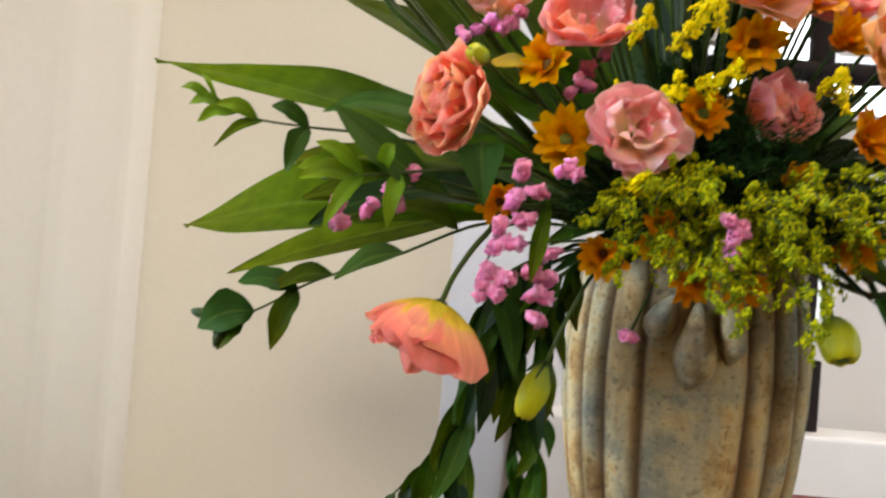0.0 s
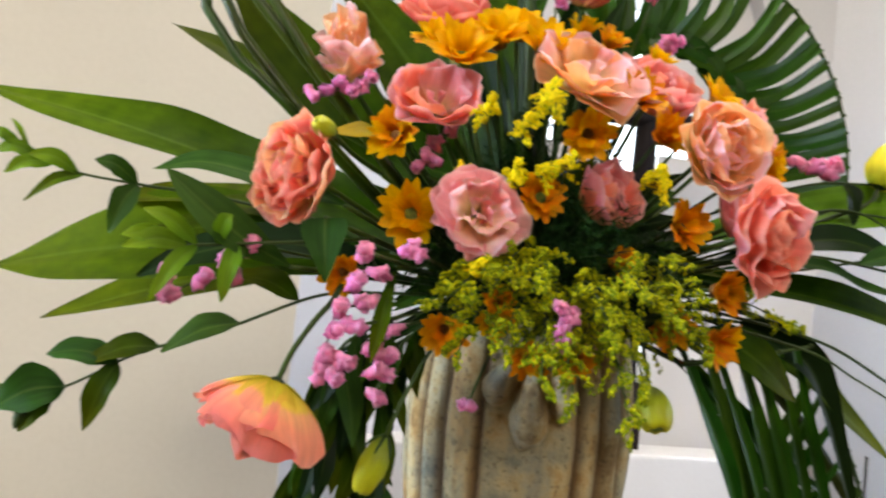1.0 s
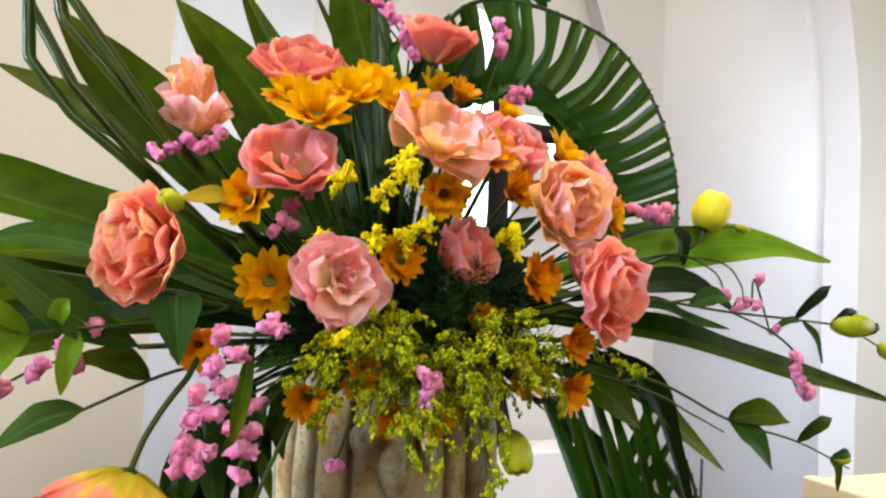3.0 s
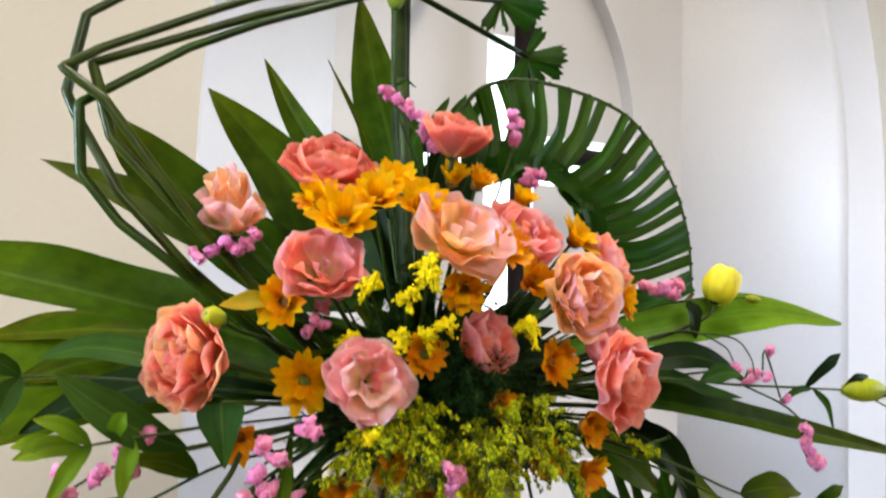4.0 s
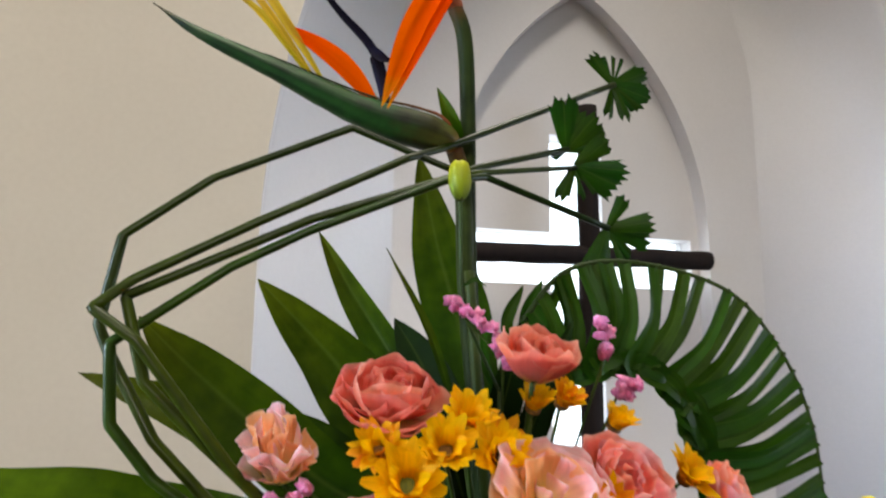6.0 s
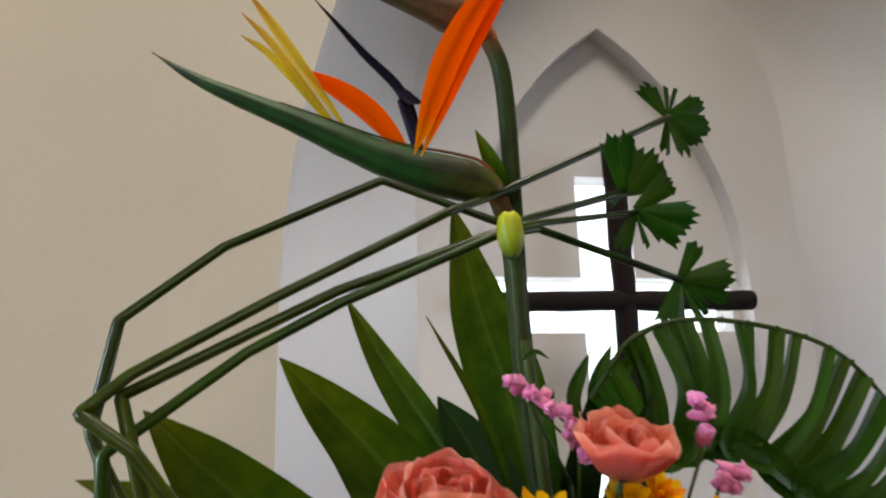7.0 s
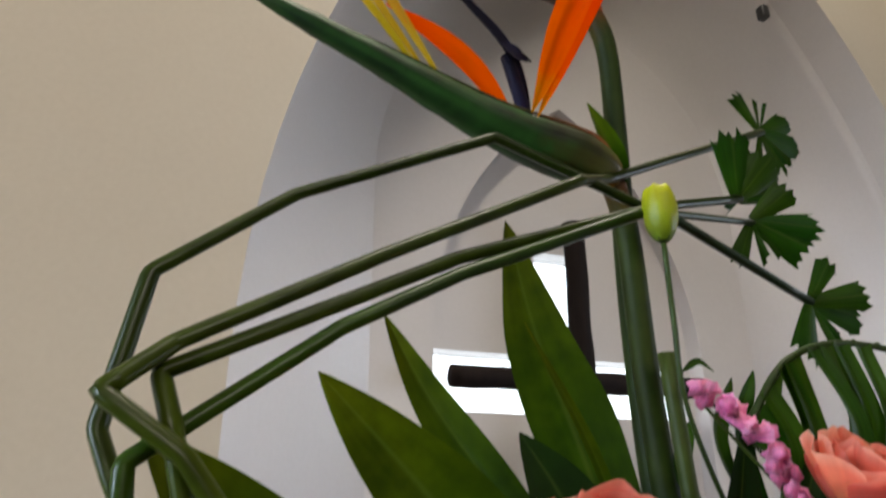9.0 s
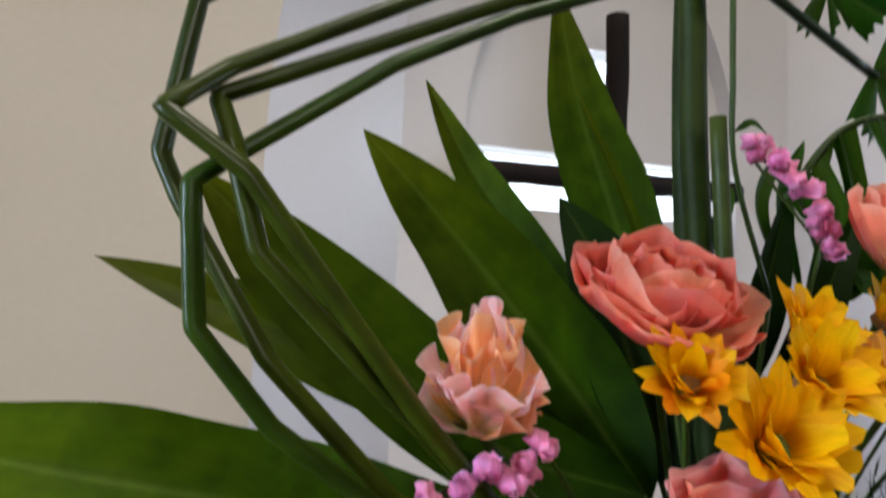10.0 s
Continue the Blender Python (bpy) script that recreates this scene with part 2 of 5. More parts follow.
DISC = grained("flower_disc", (0.05, 0.035, 0.006), (0.30, 0.12, 0.010), 260, 700, 0.8, 0.8, 0.001)
DISC_GREEN = grained("flower_disc_green", (0.05, 0.09, 0.010), (0.22, 0.22, 0.015), 260, 700, 0.8, 0.8, 0.001)
SOLIDAGO = floret_mat("goldenrod_florets", (0.12, 0.160, 0.002), (0.21, 0.245, 0.002), (0.40, 0.39, 0.003))
SOLIDAGO_Y = floret_mat("goldenrod_open", (0.50, 0.46, 0.004), (0.78, 0.62, 0.005), (0.85, 0.62, 0.006))
# needle greens lowered too, for the deep shade between the blooms
NEEDLE = floret_mat("fern_needles", (0.004, 0.017, 0.003), (0.007, 0.028, 0.0035), (0.015, 0.044, 0.006))


def stone_material():
    """Cast stone: grey-green ground, ochre and rusty stains that run down, shade-brown flutes."""
    m, n, l, b = material("cast_stone")
    co = n.new("ShaderNodeTexCoord")
    run = n.new("ShaderNodeMapping")
    run.inputs["Scale"].default_value = (17, 17, 2.4)
    l.new(co.outputs["Object"], run.inputs[0])
    streak, spot, fine = (n.new("ShaderNodeTexNoise") for _ in range(3))
    streak.inputs["Scale"].default_value, streak.inputs["Detail"].default_value = 1.3, 6
    spot.inputs["Scale"].default_value, spot.inputs["Detail"].default_value = 150, 9
    fine.inputs["Scale"].default_value, fine.inputs["Detail"].default_value = 420, 4
    l.new(run.outputs[0], streak.inputs["Vector"])
    l.new(co.outputs["Object"], spot.inputs["Vector"])
    l.new(co.outputs["Object"], fine.inputs["Vector"])
    r = ramp(n, [(0.36, (0.23, 0.215, 0.165)), (0.45, (0.33, 0.29, 0.195)), (0.53, (0.42, 0.345, 0.205)), (0.61, (0.37, 0.265, 0.13)), (0.70, (0.24, 0.15, 0.065))])
    l.new(streak.outputs["Fac"], r.inputs[0])
    # broad weathering: bare grey patches and ochre bloom
    cloud = n.new("ShaderNodeTexNoise")
    cloud.inputs["Scale"].default_value, cloud.inputs["Detail"].default_value, cloud.inputs["Roughness"].default_value = 13, 7, 0.62
    l.new(co.outputs["Object"], cloud.inputs["Vector"])
    tone = ramp(n, [(0.38, (0.48, 0.55, 0.62)), (0.46, (0.86, 0.86, 0.82)), (0.53, (1.12, 1.0, 0.80)), (0.58, (0.98, 0.74, 0.42)), (0.64, (0.66, 0.44, 0.22))])
    l.new(cloud.outputs["Fac"], tone.inputs[0])
    worn = n.new("ShaderNodeMix")
    worn.data_type, worn.blend_type = 'RGBA', 'MULTIPLY'
    worn.inputs["Factor"].default_value = 0.95
    l.new(r.outputs[0], worn.inputs["A"])
    l.new(tone.outputs[0], worn.inputs["B"])
    # rusty brown washed down the flutes, also painting the grooves' shade
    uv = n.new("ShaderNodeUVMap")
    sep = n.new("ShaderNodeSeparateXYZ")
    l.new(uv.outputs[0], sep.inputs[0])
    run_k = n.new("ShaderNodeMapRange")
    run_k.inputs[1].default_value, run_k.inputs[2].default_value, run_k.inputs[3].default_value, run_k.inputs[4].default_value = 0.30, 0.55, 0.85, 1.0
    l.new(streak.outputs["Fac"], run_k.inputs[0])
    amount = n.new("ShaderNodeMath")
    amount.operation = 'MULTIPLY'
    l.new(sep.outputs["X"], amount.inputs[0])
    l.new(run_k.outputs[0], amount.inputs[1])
    rust_shade = n.new("ShaderNodeMix")
    rust_shade.data_type = 'RGBA'
    rust_shade.inputs["B"].default_value = (0.085, 0.040, 0.010, 1)
    l.new(amount.outputs[0], rust_shade.inputs["Factor"])
    l.new(worn.outputs["Result"], rust_shade.inputs["A"])
    pit = ramp(n, [(0.34, (0.22, 0.20, 0.17)), (0.44, (1, 1, 1))])
    l.new(spot.outputs["Fac"], pit.inputs[0])
    mx = n.new("ShaderNodeMix")
    mx.data_type, mx.blend_type = 'RGBA', 'MULTIPLY'
    mx.inputs["Factor"].default_value = 0.5
    l.new(rust_shade.outputs["Result"], mx.inputs["A"])
    l.new(pit.outputs[0], mx.inputs["B"])
    l.new(mx.outputs["Result"], b.inputs["Base Color"])
    b.inputs["Roughness"].default_value = 0.85
    add = n.new("ShaderNodeMath")
    add.operation = 'MULTIPLY_ADD'
    add.inputs[1].default_value = 0.4
    l.new(fine.outputs["Fac"], add.inputs[0])
    l.new(spot.outputs["Fac"], add.inputs[2])
    add_bump(n, l, b, add.outputs[0], 0.9, 0.003)
    return m


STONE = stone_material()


def glow_material(name, colour, strength):
    m, n, l, b = material(name)
    e = n.new("ShaderNodeEmission")
    e.inputs[0].default_value, e.inputs[1].default_value = (*colour, 1), strength
    l.new(e.outputs[0], n["Material Output"].inputs[0])
    return m


DAYLIGHT = glow_material("outdoor_haze", (0.78, 0.89, 1.0), 7.0)


def glass_material():
    m, n, l, b = material("clear_glass")
    b.inputs["Transmission Weight"].default_value = 1.0
    b.inputs["Roughness"].default_value = 0.05
    b.inputs["IOR"].default_value = 1.1
    return m


GLASS = glass_material()

# ---- building helpers ----
ORIGIN = {}


def thing(name, at, label, category, group=""):
    ob = new(name)
    ob.empty_display_size = 0.02
    ob.location = at
    ORIGIN[ob.name] = Vector(at)
    return tagged(ob, label, category, group)


def part(name, bm, mat, parent=None, label="", smooth=True, kind=""):
    """Links a bmesh, given in world metres, as one mesh under a thing or a part."""
    o = ORIGIN[parent.name] if parent else Vector((0, 0, 0))
    if o.length:
        bmesh.ops.translate(bm, verts=bm.verts, vec=-o)
    me = bpy.data.meshes.new(name)
    bm.to_mesh(me)
    bm.free()
    if smooth:
        me.polygons.foreach_set("use_smooth", [True] * len(me.polygons))
    me.materials.append(mat)
    ob = new(name, me)
    if parent:
        ob.parent = parent
        ORIGIN[ob.name] = o
    return tagged(ob, label, kind=kind)


def structure(name, bm, mat, label="", smooth=False, parent=None):
    ob = part(name, bm, mat, parent, label, smooth)
    return tagged(ob, kind="structure") if parent is None else ob


def box(bm, x0, x1, y0, y1, z0, z1, bevel=0.0):
    r = bmesh.ops.create_cube(bm, size=1.0)
    vs = r["verts"]
    for v in vs:
        v.co = Vector(((x0 + x1) / 2 + v.co.x * (x1 - x0), (y0 + y1) / 2 + v.co.y * (y1 - y0), (z0 + z1) / 2 + v.co.z * (z1 - z0)))
    if bevel:
        es = list({e for v in vs for e in v.link_edges})
        bmesh.ops.bevel(bm, geom=es, offset=bevel, segments=2, affect='EDGES', profile=0.6)
    return bm


def sweep(points, steps):
    """A smooth line through the points."""
    p = [Vector(q) for q in points]
    if len(p) == 2:
        return [p[0].lerp(p[1], k / steps) for k in range(steps + 1)]
    p = [2 * p[0] - p[1]] + p + [2 * p[-1] - p[-2]]
    out = []
    for a, b, c, d in zip(p, p[1:], p[2:], p[3:]):
        for k in range(steps):
            t = k / steps
            out.append(0.5 * (2 * b + (c - a) * t + (2 * a - 5 * b + 4 * c - d) * t * t + (3 * b - a - 3 * c + d) * t ** 3))
    return out + [p[-2]]


def tube(bm, line, radius, sides=7, squash=1.0):
    """A round bar along a line; radius may be a number, a pair or a function of 0..1."""
    uv = bm.loops.layers.uv.verify()
    n = len(line)
    rings = []
    up = Vector((0.13, -0.4, 0.9)).normalized()
    for i, p in enumerate(line):
        t = (line[min(i + 1, n - 1)] - line[max(i - 1, 0)]).normalized()
        s = t.cross(up)
        if s.length < 0.15:
            s = t.cross(Vector((1, 0, 0)))
        s.normalize()
        q = s.cross(t)
        f = i / (n - 1)
        r = radius(f) if callable(radius) else radius[0] + (radius[1] - radius[0]) * f if isinstance(radius, tuple) else radius
        rings.append([bm.verts.new(p + (s * math.cos(a) + q * squash * math.sin(a)) * r) for a in (2 * math.pi * k / sides for k in range(sides))])
    for i in range(n - 1):
        for k in range(sides):
            f = bm.faces.new((rings[i][k], rings[i][(k + 1) % sides], rings[i + 1][(k + 1) % sides], rings[i + 1][k]))
            for lp, (u, v) in zip(f.loops, ((k, i), (k + 1, i), (k + 1, i + 1), (k, i + 1))):
                lp[uv].uv = (u / sides, v / (n - 1))
    for ring in (rings[0][::-1], rings[-1]):
        bm.faces.new(ring)
    return bm


def blade(bm, spine, width, facing, fold=0.25, wave=0.0, peak=0.4, cross=6, seed=0.0, blunt=0.0, twist=0.0, foot=0.0):
    """A leaf or strap: a sheet along a spine, folded at its midrib, widest at peak (0..1)."""
    uv = bm.loops.layers.uv.verify()
    n = len(spine)
    rows = []
    face = Vector(facing).normalized()
    ex = math.log(0.5) / math.log(peak)
    for i, p in enumerate(spine):
        f = i / (n - 1)
        t = (spine[min(i + 1, n - 1)] - spine[max(i - 1, 0)]).normalized()
        s = t.cross(face).normalized()
        q = s.cross(t)
        if twist:
            c, d = math.cos(twist * f), math.sin(twist * f)
            s, q = s * c + q * d, q * c - s * d
        w = 0.5 * width * max(math.sin(math.pi * f ** ex), 0.0) ** 0.8
        w = max(w, blunt * 0.5 * width * (1 if f > 0.5 else f * 2), foot * 0.5 * width * (1 if f < 0.5 else 0), 0.0006)
        row = []
        for k in range(cross + 1):
            u = 2 * k / cross - 1
            if wave:
                u *= 1 + wave * (1.3 * math.sin(11 * f + seed * 2 + (1.9 if u > 0 else 0)) + 0.7 * math.sin(23 * f + seed * 5 + (0.8 if u < 0 else 0)))
            h = fold * abs(u) * w + wave * width * math.sin(9 * f + 2.2 * u + seed) * u * u
            row.append(bm.verts.new(p + s * u * w + q * h))
        rows.append(row)
    for i in range(n - 1):
        for k in range(cross):
            f = bm.faces.new((rows[i][k], rows[i][k + 1], rows[i + 1][k + 1], rows[i + 1][k]))
            for lp, (u, v) in zip(f.loops, ((k, i), (k + 1, i), (k + 1, i + 1), (k, i + 1))):
                lp[uv].uv = (u / cross, v / (n - 1))
    return bm


def frame_of(axis):
    """A turn that carries z onto axis."""
    return Vector(axis).to_track_quat('Z', 'Y').to_matrix()


def petal(bm, at, turn, azimuth, length, width, open0, open1, curl, ruffle, seed, nu=8, nv=9, neck=0.3, notch=0.12, start=0.0):
    """One petal of a cup: it leaves the axis at open0, ends at open1 (degrees from the axis) and is frilled at its rim."""
    uv = bm.loops.layers.uv.verify()
    rows = []
    rng = random.Random(seed)
    ph, ph2 = rng.uniform(0, 6.3), rng.uniform(0, 6.3)
    ca, sa = math.cos(azimuth), math.sin(azimuth)
    out, side = Vector((ca, sa, 0)), Vector((-sa, ca, 0))
    for j in range(nv + 1):
        row = []
        v = j / nv
        for i in range(nu + 1):
            u = 2 * i / nu - 1
            reach = v * (1 - notch * abs(u) ** 2.2 + v * (0.045 * math.sin(5 * u + ph2) + 0.008 * math.sin(15 * u + ph)))
            r = z = 0.0
            k = 6
            for q in range(k):
                a = radians(open0 + (open1 - open0) * (reach * (q + 0.5) / k) ** 1.4)
                r += math.sin(a) * length * reach / k
                z += math.cos(a) * length * reach / k
            a = radians(open0 + (open1 - open0) * reach ** 1.4)
            w = width * 0.5 * (neck + (1 - neck) * min(1, v * 1.25) ** 0.7)
            normal = out * math.cos(a) - Vector((0, 0, 1)) * math.sin(a)
            wrap = (w * u) ** 2 / max(width, 1e-4) * curl
            frill = ruffle * (v ** 3 * (math.sin(6.5 * u + ph) + 0.45 * math.sin(11 * u + ph2) + 0.13 * v * v * math.sin(19 * u + ph)) + 0.45 * v * math.sin(4.2 * u + ph2 + 2.5 * v))
            p = out * (r + start) + Vector((0, 0, z)) + side * (w * u) - normal * wrap + normal * frill
            row.append(bm.verts.new(Vector(at) + turn @ p))
        rows.append(row)
    for j in range(nv):
        for i in range(nu):
            f = bm.faces.new((rows[j][i], rows[j][i + 1], rows[j + 1][i + 1], rows[j + 1][i]))
            for lp, (a, b) in zip(f.loops, ((i, j), (i + 1, j), (i + 1, j + 1), (i, j + 1))):
                lp[uv].uv = (a / nu, b / nv)
    return bm


def blob(bm, at, size, seed, lump=0.25, freq=1.6, level=2, turn=None):
    """A lumpy rounded body with its own size along three axes."""
    uv = bm.loops.layers.uv.verify()
    r = bmesh.ops.create_icosphere(bm, subdivisions=level, radius=1.0)
    fs = set()
    for v in r["verts"]:
        n = v.co.copy()
        k = 1 + lump * noise.noise(n * freq + Vector((seed * 3.1, seed * 1.7, seed)))
        q = Vector((n.x * size[0], n.y * size[1], n.z * size[2])) * k
        v.co = Vector(at) + (turn @ q if turn else q)
        fs.update(v.link_faces)
    for f in fs:
        for lp in f.loops:
            d = lp.vert.co - Vector(at)
            lp[uv].uv = (0.5 + d.x / size[0] * 0.4, 0.5 + d.z / size[2] * 0.45)
    return bm


def anchored(at, pull=0.5, drop=0.0):
    """A line from the foam to a place on a flower's stem."""
    root = Vector((0.335 + (at[0] - 0.335) * 0.18, 0.775, 1.42))
    mid = root.lerp(Vector(at), pull) + Vector((0, 0.012, drop))
    return sweep([root, mid, Vector(at)], 6)

# ---- the setting ----
CX = 1.315


def arch_z(x, half, spring, r):
    """Height of a pointed arch over x (from its middle)."""
    c = r - half
    return spring + math.sqrt(max(r * r - (min(abs(x), half) + c) ** 2, 0))


def arch_wall(x0, x1, z0, z1, half, spring, r, y0, y1, sill, cx=CX):
    """A wall between y0 and y1 with a pointed opening from sill upwards, as one closed mesh."""
    bm = bmesh.new()
    n = 40
    xs = [cx + half * math.sin(math.pi / 2 * (2 * k / n - 1)) for k in range(n + 1)]
    cols = [(x0, z0), (xs[0], z0)] + [(x, arch_z(x - cx, half, spring, r)) for x in xs] + [(xs[-1], z0), (x1, z0)]
    grids = [[(bm.verts.new((x, y, zb)), bm.verts.new((x, y, z1))) for x, zb in cols] for y in (y0, y1)]
    for k in range(len(cols) - 1):
        if abs(cols[k][0] - cols[k + 1][0]) > 1e-6:
            for g in grids:
                bm.faces.new((g[k][0], g[k + 1][0], g[k + 1][1], g[k][1]))
        a, b = grids
        bm.faces.new((a[k][0], b[k][0], b[k + 1][0], a[k + 1][0]))
    if sill > z0:
        box(bm, xs[0], xs[-1], y0, y1, z0, sill)
    bmesh.ops.recalc_face_normals(bm, faces=bm.faces)
    return bm


def grid_wall(xs, zs, y0, y1, holes):
    """A wall built of cells, some of them open."""
    bm = bmesh.new()
    filled = {(i, j) for i in range(len(xs) - 1) for j in range(len(zs) - 1)} - set(holes)

    def quad(*p):
        bm.faces.new([bm.verts.new(q) for q in p])
    for i, j in filled:
        a, b, c, d = xs[i], xs[i + 1], zs[j], zs[j + 1]
        for y in (y0, y1):
            quad((a, y, c), (b, y, c), (b, y, d), (a, y, d))
        for di, dj, p, q in ((-1, 0, (a, c), (a, d)), (1, 0, (b, c), (b, d)), (0, -1, (a, c), (b, c)), (0, 1, (a, d), (b, d))):
            if (i + di, j + dj) not in filled:
                quad((p[0], y0, p[1]), (p[0], y1, p[1]), (q[0], y1, q[1]), (q[0], y0, q[1]))
    bmesh.ops.remove_doubles(bm, verts=bm.verts, dist=1e-5)
    bmesh.ops.recalc_face_normals(bm, faces=bm.faces)
    return bm


# front wall with its pointed opening, and the splayed niche behind it
front = structure("wall_north", arch_wall(-0.86, 5.0, 0.0, 6.0, 1.285, 2.0, 3.025, 1.90, 2.06, 0.0, CX + 0.006), PLASTER, "warm cream plastered wall pierced by a tall pointed arch")
front.data.materials.append(NICHE)
for f in front.data.polygons:
    if abs(f.normal.y) < 0.5:
        f.material_index = 1


def niche_shell():
    bm = bmesh.new()
    n = 36
    rings = []
    for k in range(25):
        f = 1 - (1 - k / 24) ** 1.5
        ring = []
        us = [-1.0] + [math.sin(math.pi / 2 * (2 * i / n - 1)) for i in range(n + 1)] + [1.0]
        for i, u in enumerate(us):
            # a straight splay below that rounds into a half dome above
            s = min((1 - abs(u)) * 7, 1)
            q = (0.55 - 0.55 * s) * f + (0.45 + 0.55 * s) * math.sin(f * math.pi / 2)
            w = (0.55 - 0.55 * s) * f + (0.45 + 0.55 * s) * (1 - math.cos(f * math.pi / 2))
            half, r, y, spring = 1.285 - 0.485 * w, 3.025 - 2.175 * w, 2.06 + 0.463 * q, 2.0 + 0.9 * w
            x = u * half
            ring.append(bm.verts.new((CX + x, y, 0.0 if i in (0, n + 2) else arch_z(x, half, spring, r))))
        rings.append(ring)
    for a, b in zip(rings, rings[1:]):
        for k in range(len(a) - 1):
            bm.faces.new((a[k], a[k + 1], b[k + 1], b[k]))
    bmesh.ops.recalc_face_normals(bm, faces=bm.faces)
    return bm


shell = structure("niche_shell", niche_shell(), NICHE, "white plastered splayed sides and vault of a pointed niche", True)
th = shell.modifiers.new("thickness", 'SOLIDIFY')
th.thickness, th.offset = 0.12, 1.0
structure("wall_niche", arch_wall(CX - 1.1, CX + 1.1, 0.0, 4.6, 0.568, 2.25, 1.250, 2.52, 2.60, 0.0, 1.297), NICHE, "white back wall of the niche with a shallow pointed recess")
structure("wall_recess", grid_wall([0.55, 0.760, 1.178, 1.412, 1.830, 2.08], [0.0, 1.2, 2.035, 2.250, 2.668, 3.6], 2.60, 2.72,
          [(1, 2), (2, 1), (2, 2), (2, 3), (3, 2)]), NICHE, "white recessed wall with a cross-shaped window opening")
bm = box(bmesh.new(), 0.70, 1.90, 2.665, 2.675, 1.14, 2.74)
pane = structure("window_1", bm, GLASS, "clear glass of the cross-shaped window")
pane.visible_shadow = False
structure("backdrop", box(bmesh.new(), -1.5, 4.2, 3.6, 3.62, 0.0, 4.6), DAYLIGHT, "pale overcast daylight outside the window")
# ledge under the cross
structure("niche_ledge", box(bmesh.new(), CX - 1.02, 1.93, 2.34, 2.518, 0.0, 0.872, 0.012), NICHE, "white plastered ledge along the foot of the niche")

# pilaster at the wall's end; unseen nave walls and ceiling, dark against bounce


def pier():
    """A square pier whose inner face swells into three shallow shafts."""
    bm = bmesh.new()
    plan = [(-1.75, 2.02), (-1.75, 1.15), (-0.87, 1.15), (-0.85, 1.17)]
    for k in range(71):
        y = 1.18 + 0.84 * k / 70
        plan.append((-0.845 + 0.010 * sum(max(0, 1 - ((y - c) / w) ** 2) for c, w in ((1.35, 0.10), (1.63, 0.12), (1.86, 0.07))), y))
    low, high = ([bm.verts.new((x, y, z)) for x, y in plan] for z in (0.0, 6.0))
    n = len(plan)
    for k in range(n):
        bm.faces.new((low[k], low[(k + 1) % n], high[(k + 1) % n], high[k]))
    bm.faces.new(low[::-1])
    bm.faces.new(high)
    bmesh.ops.recalc_face_normals(bm, faces=bm.faces)
    return bm


structure("pilaster", pier(), PLASTER, "cream plastered pier with shallow rounded shafts")
structure("floor", box(bmesh.new(), -3.2, 5.2, -5.2, 2.75, -0.15, 0.0), STONE_FLOOR, "worn grey-brown stone floor")
structure("ceiling", box(bmesh.new(), -3.2, 5.2, -5.2, 3.7, 6.0, 6.15), CEILING_DARK, "unseen ceiling, dark brown to hold back bounced light")
structure("wall_south", grid_wall([-3.2, -1.4, 1.8, 5.2], [0.0, 3.4, 5.3, 6.0], -5.2, -5.0, [(1, 1)]), NAVE_DULLED, "unseen rear wall, dulled to cut bounced light, with an assumed window opening")


def side_wall(x0, x1, ya, yb):
    bm = grid_wall([-5.0, ya, yb, 1.90], [0.0, 0.9, 4.4, 6.0], x0, x1, [(1, 1)])
    for v in bm.verts:
        v.co = Vector((v.co.y, v.co.x, v.co.z))
    bmesh.ops.recalc_face_normals(bm, faces=bm.faces)
    return bm


structure("wall_east", side_wall(5.0, 5.2, -1.3, 0.9), NAVE_DULLED, "unseen side wall, dulled to cut bounced light, with a tall window opening")
structure("wall_west", side_wall(-3.2, -3.0, -0.6, 1.1), NAVE_DULLED, "unseen side wall, dulled to cut bounced light, with a tall window opening")
structure("wall_corner", box(bmesh.new(), -3.2, -1.752, 1.90, 2.02, 0.0, 6.0), NAVE_DULLED, "unseen wall beyond the pilaster, dulled to cut bounced light")
structure("wall_end", box(bmesh.new(), 5.002, 5.2, 1.902, 2.75, 0.0, 6.0), PLASTER, "cream plastered wall end")

# ---- things behind the flowers ----


def wooden_cross():
    t = thing("wooden_cross", (1.292, 2.45, 0.872), "rough dark brown wooden cross standing on the white ledge", "cross")

    def beam(a, b, r, seed):
        bm = bmesh.new()
        line = sweep([a, b], 26)
        line = [p + Vector((noise.noise(p * 6 + Vector((seed, 0, 0))), 0, noise.noise(p * 6 + Vector((0, seed, 0))))) * 0.006 for p in line]
        return tube(bm, line, lambda f: r * (1 + 0.10 * noise.noise(Vector((f * 9, seed, 0)))), 10)
    part("upright", beam((1.277, 2.455, 0.90), (1.277, 2.455, 2.745), 0.043, 1.0), WOOD, t)
    part("crossbar", beam((0.764, 2.445, 2.128), (1.806, 2.445, 2.140), 0.038, 4.0), WOOD, t)
    part("foot", box(bmesh.new(), 1.205, 1.337, 2.41, 2.514, 0.872, 1.12, 0.006), WOOD, t)


wooden_cross()


def chair():
    t = thing("chair", (0.58, 1.3, 0.0), "wooden chair with a padded wine-red back", "chair")
    bm = box(bmesh.new(), 0.34, 0.905, 1.22, 1.275, 0.60, 1.0, 0.03)
    part("backrest", bm, WINE, t)
    part("seat", box(bmesh.new(), 0.35, 0.89, 1.26, 1.72, 0.42, 0.49, 0.02), WINE, t)
    for x in (0.36, 0.84):
        for y, top in ((1.23, 0.64), (1.66, 0.425)):
            part("leg", box(bmesh.new(), x, x + 0.04, y, y + 0.04, 0.0, top, 0.004), WOOD, t)


chair()


